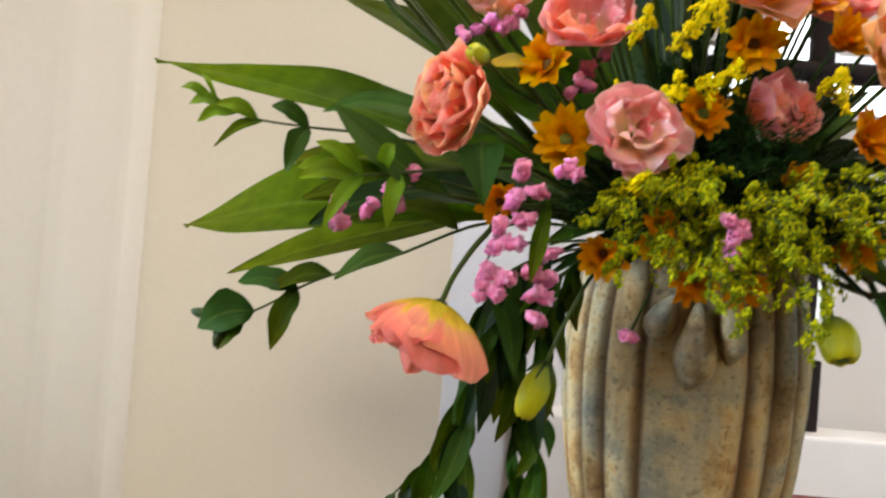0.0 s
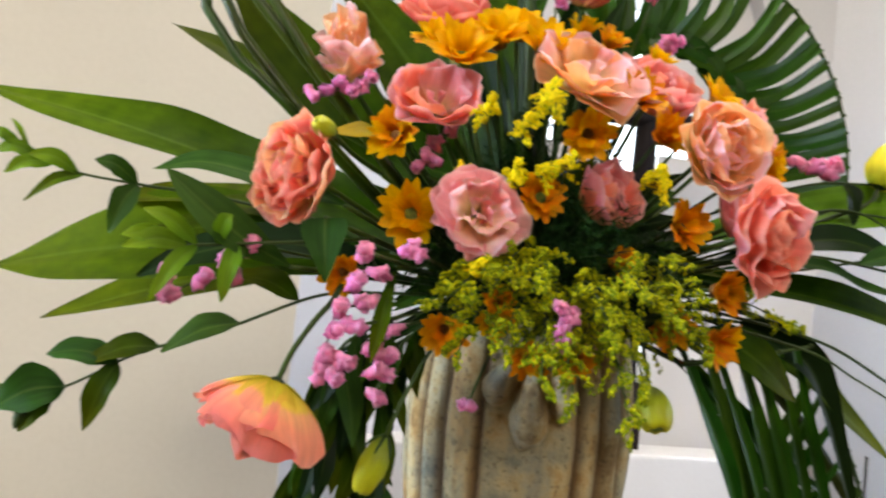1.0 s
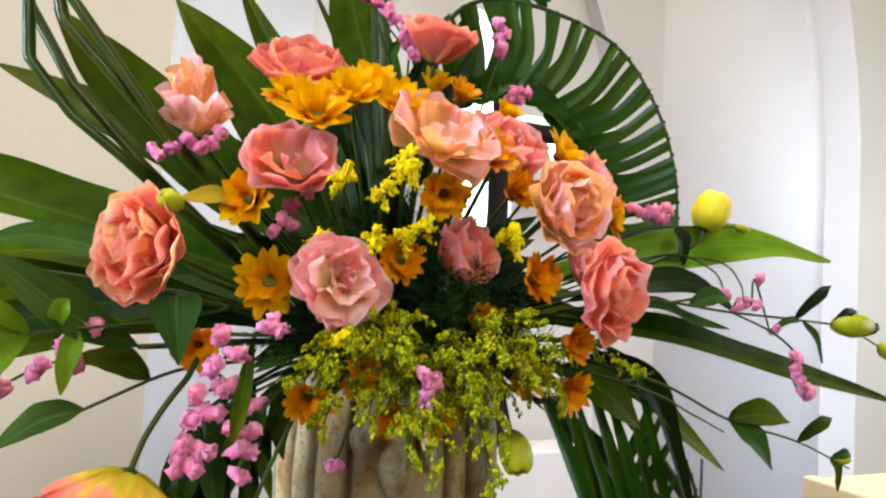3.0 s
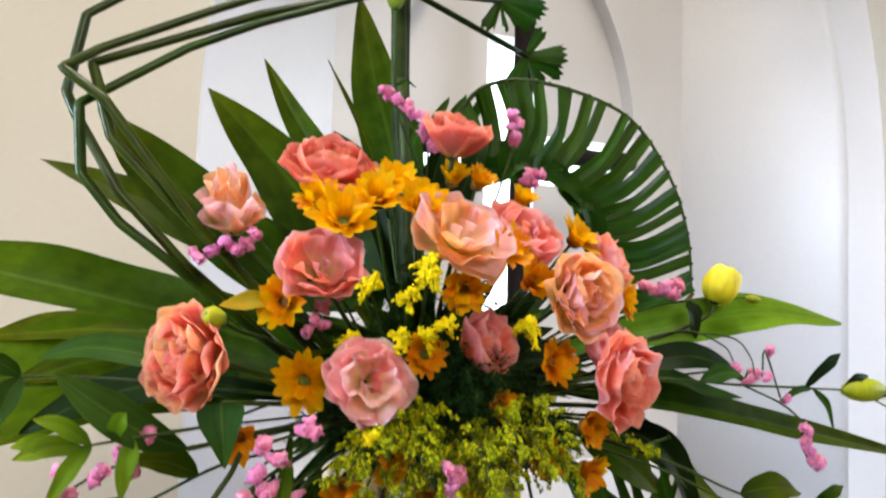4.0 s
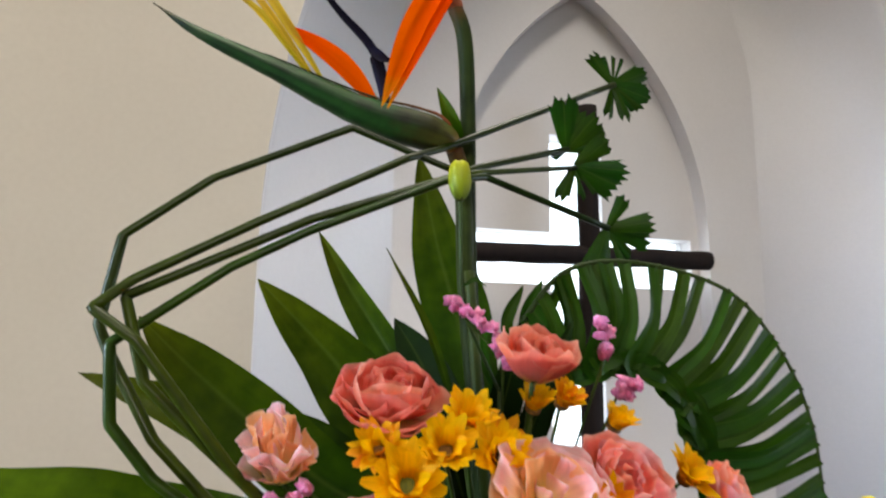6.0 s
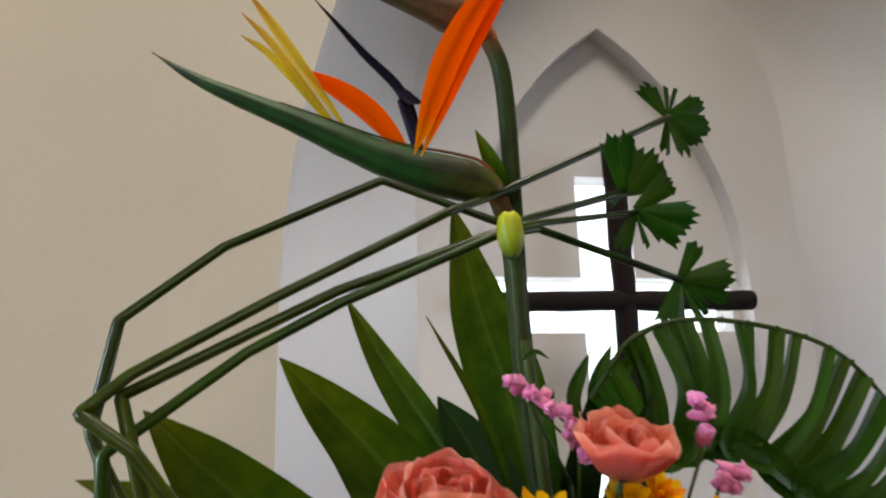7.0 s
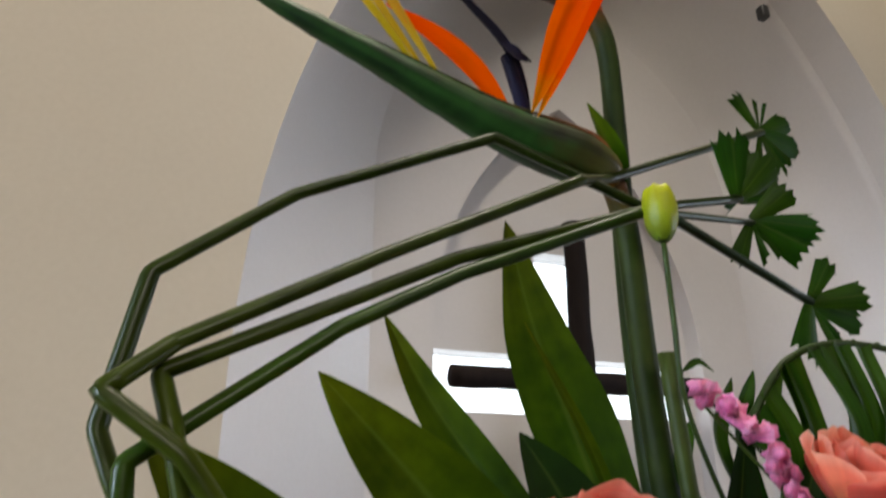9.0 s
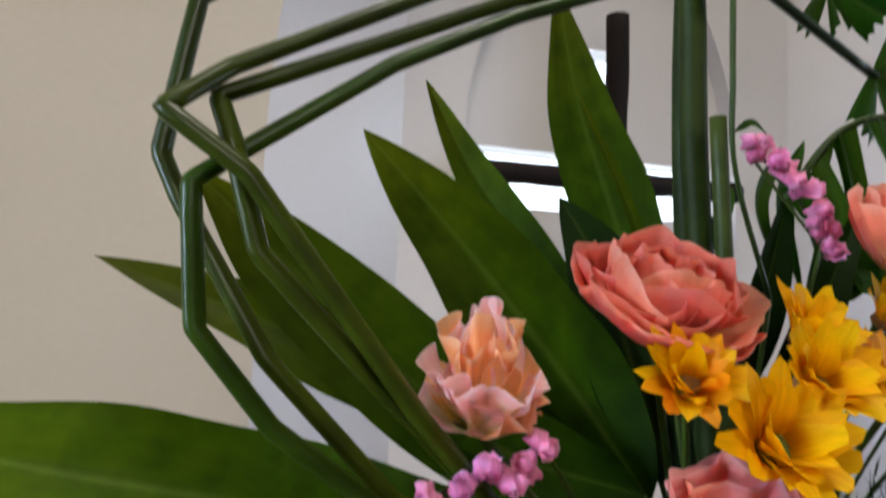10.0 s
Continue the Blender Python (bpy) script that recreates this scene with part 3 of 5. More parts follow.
def lectern():
    t = thing("lectern", (1.25, 0.82, 0.0), "cream painted wooden lectern with a flat desk", "lectern")
    part("post", box(bmesh.new(), 1.30, 1.46, 0.74, 0.82, 0.03, 1.10, 0.01), CREAM, t)
    part("base", box(bmesh.new(), 1.16, 1.60, 0.62, 0.94, 0.0, 0.032, 0.008), CREAM, t)
    part("desk", box(bmesh.new(), 1.13, 1.66, 0.70, 0.855, 1.10, 1.198, 0.008), CREAM, t)
    part("end_board", box(bmesh.new(), 1.098, 1.128, 0.70, 0.86, 1.08, 1.200, 0.004), CREAM, t)


lectern()


def rod_stand():
    t = thing("rod_stand", (0.822, 0.80, 0.0), "thin dark metal rod on a round foot", "stand")
    bm = bmesh.new()
    bmesh.ops.create_cone(bm, cap_ends=True, segments=32, radius1=0.11, radius2=0.10, depth=0.015, matrix=Matrix.Translation((0.822, 0.80, 0.0075)))
    part("foot", bm, BLACK, t)
    part("rod", tube(bmesh.new(), sweep([(0.822, 0.80, 0.012), (0.822, 0.80, 1.255)], 4), 0.0022, 10), BLACK, t)


rod_stand()

# ---- pedestal, vase and foam ----
VX, VY = 0.334, 0.812
t = thing("pedestal", (VX, VY, 0.0), "square cream painted pedestal under the urn", "pedestal")
part("shaft", box(bmesh.new(), VX - 0.15, VX + 0.15, VY - 0.15, VY + 0.15, 0.0, 0.80, 0.006), CREAM, t)
part("cap", box(bmesh.new(), VX - 0.18, VX + 0.18, VY - 0.18, VY + 0.18, 0.80, 0.85, 0.01), CREAM, t)


def urn():
    t = thing("stone_urn", (VX, VY, 0.85), "weathered grey and ochre cast stone urn with rounded ribs", "urn")
    keys = [(0.85, 0.100), (0.872, 0.100), (0.885, 0.075), (0.91, 0.058), (0.94, 0.066), (0.98, 0.084), (1.05, 0.106), (1.12, 0.123), (1.17, 0.1315), (1.22, 0.1362),
            (1.28, 0.1385), (1.34, 0.134), (1.38, 0.126), (1.395, 0.129), (1.405, 0.129)]
    zs = np.linspace(0.85, 1.405, 64)
    rs = np.interp(zs, [k[0] for k in keys], [k[1] for k in keys])
    for _ in range(2):
        rs[2:-2] = (rs[1:-3] + 2 * rs[2:-2] + rs[3:-1]) / 4
    bm = bmesh.new()
    n = 300
    flutes = [-141, -123, -105, -87, -69, -51, -35, -15.5, 31, 45, 62, 80, 98, 116, 134, 152, 170, 188, 204]
    rings, near = [], []
    for k in range(n):
        a = (math.degrees(2 * math.pi * k / n) + 109.15 + 141) % 360 - 141
        near.append(min(abs((a - f + 180) % 360 - 180) for f in flutes))
    uv = bm.loops.layers.uv.verify()
    for z, r in zip(zs, rs):
        rib = min(max((z - 0.93) / 0.06, 0), 1) * min(max((1.40 - z) / 0.02, 0), 1)
        ring = []
        for k in range(n):
            a = 2 * math.pi * k / n
            dip = 0.006 * math.exp(-(near[k] / 1.8) ** 2) + 0.0035 * math.exp(-(near[k] / 6.0) ** 2)
            q = (r - rib * dip) * (1 + 0.012 * noise.noise(Vector((math.cos(a) * 3, math.sin(a) * 3, z * 14))))
            ring.append(bm.verts.new((VX + q * math.cos(a), VY + q * math.sin(a), z)))
        rings.append(ring)
    inner = [[bm.verts.new((VX + (v.co.x - VX) * 0.86, VY + (v.co.y - VY) * 0.86, z)) for v in rings[-1]] for z in (1.405, 1.34)]
    rings += inner
    for a, b in zip(rings, rings[1:]):
        for k in range(n):
            f = bm.faces.new((a[k], a[(k + 1) % n], b[(k + 1) % n], b[k]))
            # UV x peaks in each flute, where rusty colour and painted shade go
            for lp, q in zip(f.loops, (k, k + 1, k + 1, k)):
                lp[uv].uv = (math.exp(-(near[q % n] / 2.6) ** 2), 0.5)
    bm.faces.new(rings[0][::-1])
    bm.faces.new(rings[-1])
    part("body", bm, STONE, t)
    # three hanging drops in relief, narrow above and round below
    for px, pz, w, h, lean in ((0.3035, 1.3085, 0.0185, 0.042, 0.0), (0.2735, 1.3350, 0.0155, 0.027, 0.45), (0.3340, 1.3260, 0.0115, 0.032, -0.16)):
        a = math.asin((px - VX) / 0.139)
        y = VY - 0.139 * math.cos(a)
        bm = blob(bmesh.new(), (0, 0, 0), (w, 0.021, h), px * 20, 0.14, 1.4, 3)
        for v in bm.verts:
            k = v.co.z / h
            v.co.x *= 1.0 - 0.45 * max(k, -0.5)
            v.co.y *= 1.0 - 0.30 * k
        bmesh.ops.transform(bm, matrix=Matrix.Translation((px, y, pz)) @ Matrix.Rotation(a, 4, 'Z') @ Matrix.Rotation(lean, 4, 'Y'), verts=bm.verts)
        for f in bm.faces:
            for lp in f.loops:
                lp[bm.loops.layers.uv.verify()].uv = (0, 0.5)
        part("relief_drop", bm, STONE, t)
    return t


urn()
t = thing("floral_foam", (0.335, 0.775, 1.34), "dark wet green floral foam block in the urn", "floral foam")
bm = box(bmesh.new(), 0.265, 0.41, 0.73, 0.87, 1.335, 1.475, 0.02)
part("block", bm, FOAM, t)

# ---- lisianthus and carnation blooms ----


SHAPES = {
    "ball": ((0.80, 0.80, 22, -10), (0.95, 1.00, 46, -4), (1.06, 1.20, 66, 10), (1.08, 1.25, 82, 28)),
    "open": ((0.66, 0.70, 20, 8), (0.92, 1.05, 40, 34), (1.06, 1.25, 58, 62), (1.08, 1.25, 70, 80)),
    "cup": ((0.95, 0.85, 20, -8), (1.15, 1.05, 42, -2), (1.28, 1.25, 58, 4), (1.30, 1.30, 66, 14)),
    "bell": ((1.35, 1.10, 30, 2), (1.55, 1.55, 52, 4), (1.64, 1.80, 66, 10), (1.62, 1.85, 76, 16)),
    "dome": ((0.72, 0.90, 30, -25), (0.88, 1.10, 52, -30), (1.02, 1.30, 74, -22), (1.10, 1.40, 92, 22)),
    "bowl": ((0.55, 0.60, 20, 10), (0.95, 1.05, 62, 12), (1.12, 1.25, 78, 20), (1.15, 1.30, 88, 36)),
    "tall": ((2.10, 0.85, 14, -4), (1.85, 1.00, 22, 6), (1.50, 1.10, 40, 28), (1.15, 1.15, 62, 56)),
}


def bloom(at, aim, size, mats, label, shape="ball", frill=1.0, petals=(5, 6, 7, 5), name="lisianthus", seed=0, pull=0.5, arm=None):
    """A double bloom: whorls of broad frilled petals round an axis; at is the middle of its mouth."""
    axis = Vector(aim).normalized()
    deep = {"ball": 0.62, "open": 0.55, "cup": 0.95, "bell": 1.15, "dome": 0.55, "tall": 0.9, "bowl": 0.6}[shape]
    base = Vector(at) - axis * size * deep
    t = thing(name, base, label, "flower", "cut flowers in the urn")
    turn = frame_of(axis)
    rng = random.Random(seed)
    k, lo = 0, 0.84 if shape == "bell" else 0.92
    for count, (ln, wd, o0, o1) in zip(petals, SHAPES[shape]):
        for q in range(count):
            az = 2 * math.pi * (q / count) + k * 0.41 + rng.uniform(-0.25, 0.25)
            bm = petal(bmesh.new(), base, turn, az, size * ln * rng.uniform(lo, 1.10), size * wd * rng.uniform(0.95, 1.25), o0 + rng.uniform(-6, 6),
                       o1 + rng.uniform(-10, 10), 0.8, size * 0.055 * frill * rng.uniform(0.6, 1.5), seed * 100 + k, 22, 10, 0.34, 0.36, size * 0.04)
            part("petal", bm, rng.choice(mats), t)
            k += 1
    # green calyx under the petals
    bm = bmesh.new()
    for q in range(5):
        az = 2 * math.pi * q / 5 + seed
        petal(bm, base - axis * size * 0.06, turn, az, size * 0.55, size * 0.15, 60, 40, 1.0, 0, q, 3, 5, 0.7, 0.9, size * 0.05)
    part("calyx", bm, STEM, t)
    line = sweep(list(arm) + [base], 7) if arm else anchored(base, pull)
    part("stem", tube(bmesh.new(), line, (0.0028, 0.0024), 7), STEM, t)


bloom((0.037, 0.560, 1.508), (-0.88, -0.72, 0.06), 0.050, (CORAL, PEACH, CORAL), "large coral pink double lisianthus bloom in the urn", "ball", 1.15, (9, 11, 11, 8), seed=1)
bloom((0.035, 0.556, 1.2925), (-0.32, -0.06, -0.93), 0.043, (BELL,), "drooping peach lisianthus bell with a yellow base", "bell", 1.9, (5, 6, 6, 5), seed=2,
      arm=[(0.27, 0.72, 1.42), (0.12, 0.62, 1.43), (0.085, 0.59, 1.40), (0.062, 0.575, 1.366)])
bloom((0.196, 0.530, 1.492), (0.02, -1.0, 0.22), 0.039, (PINK, PINK, PALE), "open pink lisianthus with a pale yellow throat", "open", 1.9, (3, 5, 6, 5), seed=3)
bloom((0.157, 0.574, 1.597), (-0.06, -0.78, 0.62), 0.043, (PINK, PINK, CORAL), "coral lisianthus bloom with a yellow throat", "bowl", 1.1, (2, 5, 7, 6), seed=4)
bloom((0.177, 0.660, 1.706), (0.02, -0.55, 0.84), 0.053, (ROSE, ROSE, CORAL), "coral red domed double bloom on the crest", "dome", 0.8, (5, 7, 9, 8), seed=5)
bloom((0.080, 0.680, 1.650), (-0.10, -0.40, 0.92), 0.034, (PEACH, PALE), "pale peach carnation seen from its side", "tall", 1.8, (4, 6, 7, 6), "carnation", seed=6)
bloom((0.288, 0.555, 1.632), (0.02, -0.74, 0.62), 0.050, (PALE, PALE, PEACH), "wide pale peach lisianthus with a yellow throat", "open", 1.0, (2, 5, 6, 6), seed=7)
bloom((0.368, 0.582, 1.636), (0.15, -0.75, 0.60), 0.047, (PINK, CORAL), "pink lisianthus bloom behind a peach one", "ball", 0.9, (4, 6, 7, 5), seed=8)
bloom((0.411, 0.527, 1.572), (0.20, -1.0, 0.12), 0.048, (PALE, PEACH, PEACH), "peach double lisianthus bloom", "ball", 1.1, (5, 6, 8, 6), seed=9)
bloom((0.434, 0.486, 1.492), (0.45, -0.95, -0.10), 0.049, (PINK, CORAL, CORAL), "coral pink lisianthus bloom turned aside", "ball", 1.1, (5, 7, 8, 6), seed=10)
bloom((0.326, 0.556, 1.528), (0.45, -0.75, 0.40), 0.042, (PINK, CORAL), "half open pink lisianthus deep in the foliage", "cup", 0.9, (4, 6, 7), seed=11)
bloom((0.302, 0.612, 1.748), (0.05, -0.40, 0.92), 0.040, (ROSE, ROSE, CORAL), "cupped rose red bloom standing on the crest", "cup", 0.8, (5, 6, 7, 5), seed=12)
bloom((0.488, 0.602, 1.612), (0.55, -0.60, 0.35), 0.042, (CORAL, PINK), "small coral bloom behind the peach ones", "ball", 0.9, (4, 6, 7, 4), seed=13)
bloom((0.466, 0.572, 1.520), (0.50, -0.70, 0.40), 0.042, (CORAL, PINK), "pink lisianthus bloom behind another one", "ball", 0.9, (4, 6, 7, 5), seed=15)

# ---- yellow chrysanthemums ----


def daisy(at, aim, size, mats, label, lift=66, count=14, seed=0, disc=DISC):
    axis = Vector(aim).normalized()
    turn = frame_of(axis)
    t = thing("chrysanthemum", Vector(at) - axis * 0.006, label, "flower", "cut flowers in the urn")
    rng = random.Random(seed + 500)
    for ring in (0, 1):
        for q in range(count - 4 * ring):
            az = 2 * math.pi * q / (count - 4 * ring) + ring * 0.3 + rng.uniform(-0.12, 0.12)
            o = lift - 22 * ring + rng.uniform(-12, 8)
            bm = petal(bmesh.new(), Vector(at) - axis * 0.006, turn, az, size * rng.uniform(0.85, 1.08) * (1 - 0.16 * ring), size * 0.47 * rng.uniform(0.85, 1.1),
                       o - 22, o + 10, 0.5, 0.0006, seed * 50 + q + ring * 20, 4, 6, 0.42, 0.50, size * 0.10)
            part("petal", bm, rng.choice(mats), t)
    bm = blob(bmesh.new(), Vector(at) - axis * 0.003, (size * 0.26, size * 0.26, size * 0.16), seed, 0.2, 4, 3, turn)
    part("disc", bm, disc, t)
    part("stem", tube(bmesh.new(), anchored(Vector(at) - axis * 0.008), 0.0018, 6), STEM, t)


YL, OL = "bright yellow chrysanthemum with pointed petals", "orange-gold chrysanthemum with a dark middle"
daisy((0.239, 0.630, 1.678), (0.1, -0.7, 0.7), 0.034, (GOLD,), YL, 60, seed=1)
daisy((0.178, 0.590, 1.632), (-0.1, -0.8, 0.55), 0.040, (GOLD,), YL, 62, seed=2, disc=DISC_GREEN)
daisy((0.266, 0.622, 1.655), (0.25, -0.8, 0.5), 0.034, (GOLD, AMBER), YL, 58, seed=3)
daisy((0.128, 0.600, 1.556), (-0.6, -0.9, 0.1), 0.032, (AMBER, GOLD), OL, 60, seed=4)
daisy((0.146, 0.578, 1.486), (-0.35, -1.0, 0.0), 0.034, (GOLD,), "golden yellow chrysanthemum with a dark green middle", 66, seed=5, disc=DISC_GREEN)
daisy((0.253, 0.555, 1.511), (0.0, -1.0, 0.05), 0.024, (AMBER,), "small amber chrysanthemum with a green-brown eye", 72, 15, seed=6, disc=DISC_GREEN)
daisy((0.391, 0.566, 1.502), (0.15, -1.0, 0.25), 0.030, (AMBER, GOLD), OL, 60, seed=7)
daisy((0.337, 0.565, 1.612), (0.1, -0.9, 0.4), 0.031, (GOLD, AMBER), YL, 55, seed=8)
daisy((0.292, 0.562, 1.574), (-0.1, -0.9, -0.3), 0.030, (AMBER, GOLD), OL, 62, seed=9)
daisy((0.367, 0.568, 1.582), (0.1, -0.95, 0.2), 0.030, (AMBER, GOLD), OL, 50, seed=10)
daisy((0.436, 0.600, 1.630), (0.3, -0.7, 0.6), 0.032, (GOLD,), YL, 58, seed=11)
daisy((0.470, 0.560, 1.568), (0.7, -0.75, 0.0), 0.027, (GOLD, AMBER), YL, 58, seed=12)
daisy((0.405, 0.520, 1.446), (0.35, -0.9, -0.1), 0.027, (AMBER,), OL, 50, seed=13)
daisy((0.408, 0.525, 1.405), (0.3, -0.9, -0.35), 0.029, (AMBER, GOLD), OL, 60, seed=14)
daisy((0.382, 0.555, 1.412), (0.0, -0.9, -0.3), 0.026, (AMBER,), OL, 60, seed=15)
daisy((0.345, 0.662, 1.692), (0.2, -0.6, 0.75), 0.030, (GOLD, AMBER), YL, 45, seed=16)
daisy((0.388, 0.640, 1.672), (0.3, -0.5, 0.8), 0.028, (GOLD,), YL, 42, seed=17)
daisy((0.333, 0.565, 1.462), (0.2, -1.0, 0.0), 0.024, (AMBER,), OL, 48, seed=18)
daisy((0.184, 0.572, 1.390), (-0.25, -0.9, -0.3), 0.027, (AMBER,), OL, 58, seed=19)
daisy((0.262, 0.575, 1.374), (0.0, -0.8, -0.5), 0.025, (AMBER,), OL, 62, seed=20)
daisy((0.230, 0.580, 1.404), (0.0, -1.0, -0.3), 0.025, (AMBER, GOLD), OL, 58, seed=21)
daisy((0.095, 0.605, 1.430), (-0.2, -0.9, -0.2), 0.026, (AMBER,), OL, 55, seed=22)
daisy((0.303, 0.572, 1.372), (0.1, -0.8, -0.5), 0.024, (AMBER,), OL, 60, seed=23)
daisy((0.212, 0.600, 1.657), (-0.1, -0.8, 0.55), 0.036, (GOLD,), YL, 58, seed=24)
daisy((0.161, 0.625, 1.655), (-0.3, -0.7, 0.55), 0.032, (GOLD, AMBER), YL, 60, seed=25)
daisy((0.254, 0.590, 1.652), (0.0, -0.9, 0.4), 0.034, (GOLD,), YL, 56, seed=26)
daisy((0.306, 0.640, 1.690), (0.0, -0.6, 0.8), 0.028, (GOLD,), YL, 40, seed=27)
daisy((0.447, 0.575, 1.443), (0.4, -0.9, -0.2), 0.026, (AMBER,), OL, 45, seed=28)
daisy((0.225, 0.560, 1.418), (0.0, -1.0, 0.1), 0.022, (AMBER,), OL, 50, seed=29)

# ---- statice ----


def statice(points, size, label, seed=0, via=None):
    """Papery pink florets along a spray."""
    size *= 1.42
    t = thing("statice", points[0], label, "flower", "statice sprays")
    rng = random.Random(seed + 900)
    for k, p in enumerate(points):
        bm = bmesh.new()
        c = Vector(p)
        aim = Vector((rng.uniform(-1, 1), rng.uniform(-1, -0.2), rng.uniform(-0.6, 1)))
        turn = frame_of(aim)
        for q in range(5):
            petal(bm, c - aim.normalized() * size * 0.5, turn, q * 1.257 + k, size * 1.15, size * 0.9, 12, 36, 0.9, size * 0.16, seed * 31 + k * 7 + q, 5, 5, 0.45, 0.1, size * 0.1)
        blob(bm, c, (size * 0.44, size * 0.42, size * 0.85), seed + k * 0.7, 0.9, 3.2, 2, turn)
        blob(bm, c + Vector((rng.uniform(-1, 1), rng.uniform(-0.5, 0.5), rng.uniform(-1, 1))) * size * 0.55, (size * 0.42, size * 0.38, size * 0.46), seed + k, 0.9, 3.2, 2)
        part("floret", bm, STATICE, t)
    root = sweep(list(via) + [points[0]], 6) if via else anchored(points[0])
    bm = tube(bmesh.new(), root, 0.0012 if via else 0.0014, 5)
    if len(points) > 1:
        line = sweep([root[-1]] + [Vector(p) + Vector((0, 0.008, 0)) for p in points[1:]], 3)
        tube(bm, line, 0.0011, 5)
    part("stem", bm, STEM, t)


SL = "spray of pale mauve pink papery statice"
statice([(0.106, 0.505, 1.447), (0.117, 0.515, 1.433), (0.101, 0.505, 1.424), (0.112, 0.508, 1.410), (0.092, 0.510, 1.403)], 0.0085, SL, 1)
statice([(0.103, 0.508, 1.391), (0.089, 0.505, 1.386), (0.084, 0.512, 1.368), (0.099, 0.506, 1.366), (0.091, 0.508, 1.353), (0.082, 0.514, 1.356)], 0.0085, SL, 2)
statice([(0.138, 0.560, 1.387), (0.124, 0.556, 1.371), (0.138, 0.562, 1.364), (0.127, 0.558, 1.352), (0.136, 0.560, 1.350), (0.129, 0.560, 1.332)], 0.0085, SL, 3)
statice([(0.146, 0.528, 1.451), (0.139, 0.530, 1.452)], 0.0085, SL, 4)
statice([(0.017, 0.568, 1.445), (-0.001, 0.570, 1.430), (0.003, 0.566, 1.421), (-0.017, 0.570, 1.414), (-0.042, 0.566, 1.400), (-0.044, 0.572, 1.412)], 0.0085, SL, 5)
statice([(0.284, 0.660, 1.742), (0.280, 0.662, 1.750), (0.268, 0.660, 1.762), (0.258, 0.662, 1.769), (0.248, 0.658, 1.776), (0.236, 0.662, 1.783), (0.291, 0.660, 1.728)], 0.0082, SL, 6)
statice([(0.103, 0.660, 1.622), (0.096, 0.662, 1.614), (0.077, 0.660, 1.611), (0.064, 0.662, 1.603), (0.049, 0.660, 1.596), (0.086, 0.658, 1.606)], 0.0078, SL, 7)
statice([(0.526, 0.590, 1.582), (0.540, 0.588, 1.580), (0.552, 0.592, 1.585), (0.566, 0.590, 1.586), (0.556, 0.588, 1.575)], 0.0085, SL, 8)
statice([(0.376, 0.630, 1.741), (0.372, 0.628, 1.765), (0.377, 0.632, 1.758)], 0.0085, SL, 9)
statice([(0.405, 0.660, 1.704), (0.412, 0.662, 1.712), (0.420, 0.658, 1.708), (0.414, 0.660, 1.700)], 0.0080, SL, 10)
statice([(0.177, 0.590, 1.565), (0.162, 0.592, 1.551), (0.156, 0.588, 1.540), (0.150, 0.590, 1.530), (0.165, 0.590, 1.536)], 0.0070, SL, 11)
statice([(0.259, 0.500, 1.420), (0.267, 0.500, 1.411), (0.262, 0.502, 1.402), (0.270, 0.504, 1.416), (0.263, 0.506, 1.392)], 0.0075, SL, 12)
statice([(0.602, 0.540, 1.498), (0.620, 0.540, 1.484), (0.630, 0.542, 1.492), (0.644, 0.538, 1.487), (0.650, 0.540, 1.516), (0.673, 0.540, 1.463)], 0.0062, SL, 13)
statice([(0.658, 0.500, 1.438), (0.659, 0.500, 1.427), (0.663, 0.500, 1.416), (0.669, 0.500, 1.407), (0.675, 0.500, 1.399)], 0.0072, SL, 14, [(0.613, 0.54, 1.479), (0.645, 0.52, 1.462), (0.658, 0.505, 1.446)])
statice([(0.224, 0.627, 1.317)], 0.0085, "single pink statice floret hanging before the urn", 15)

# ---- goldenrod and asparagus fern ----


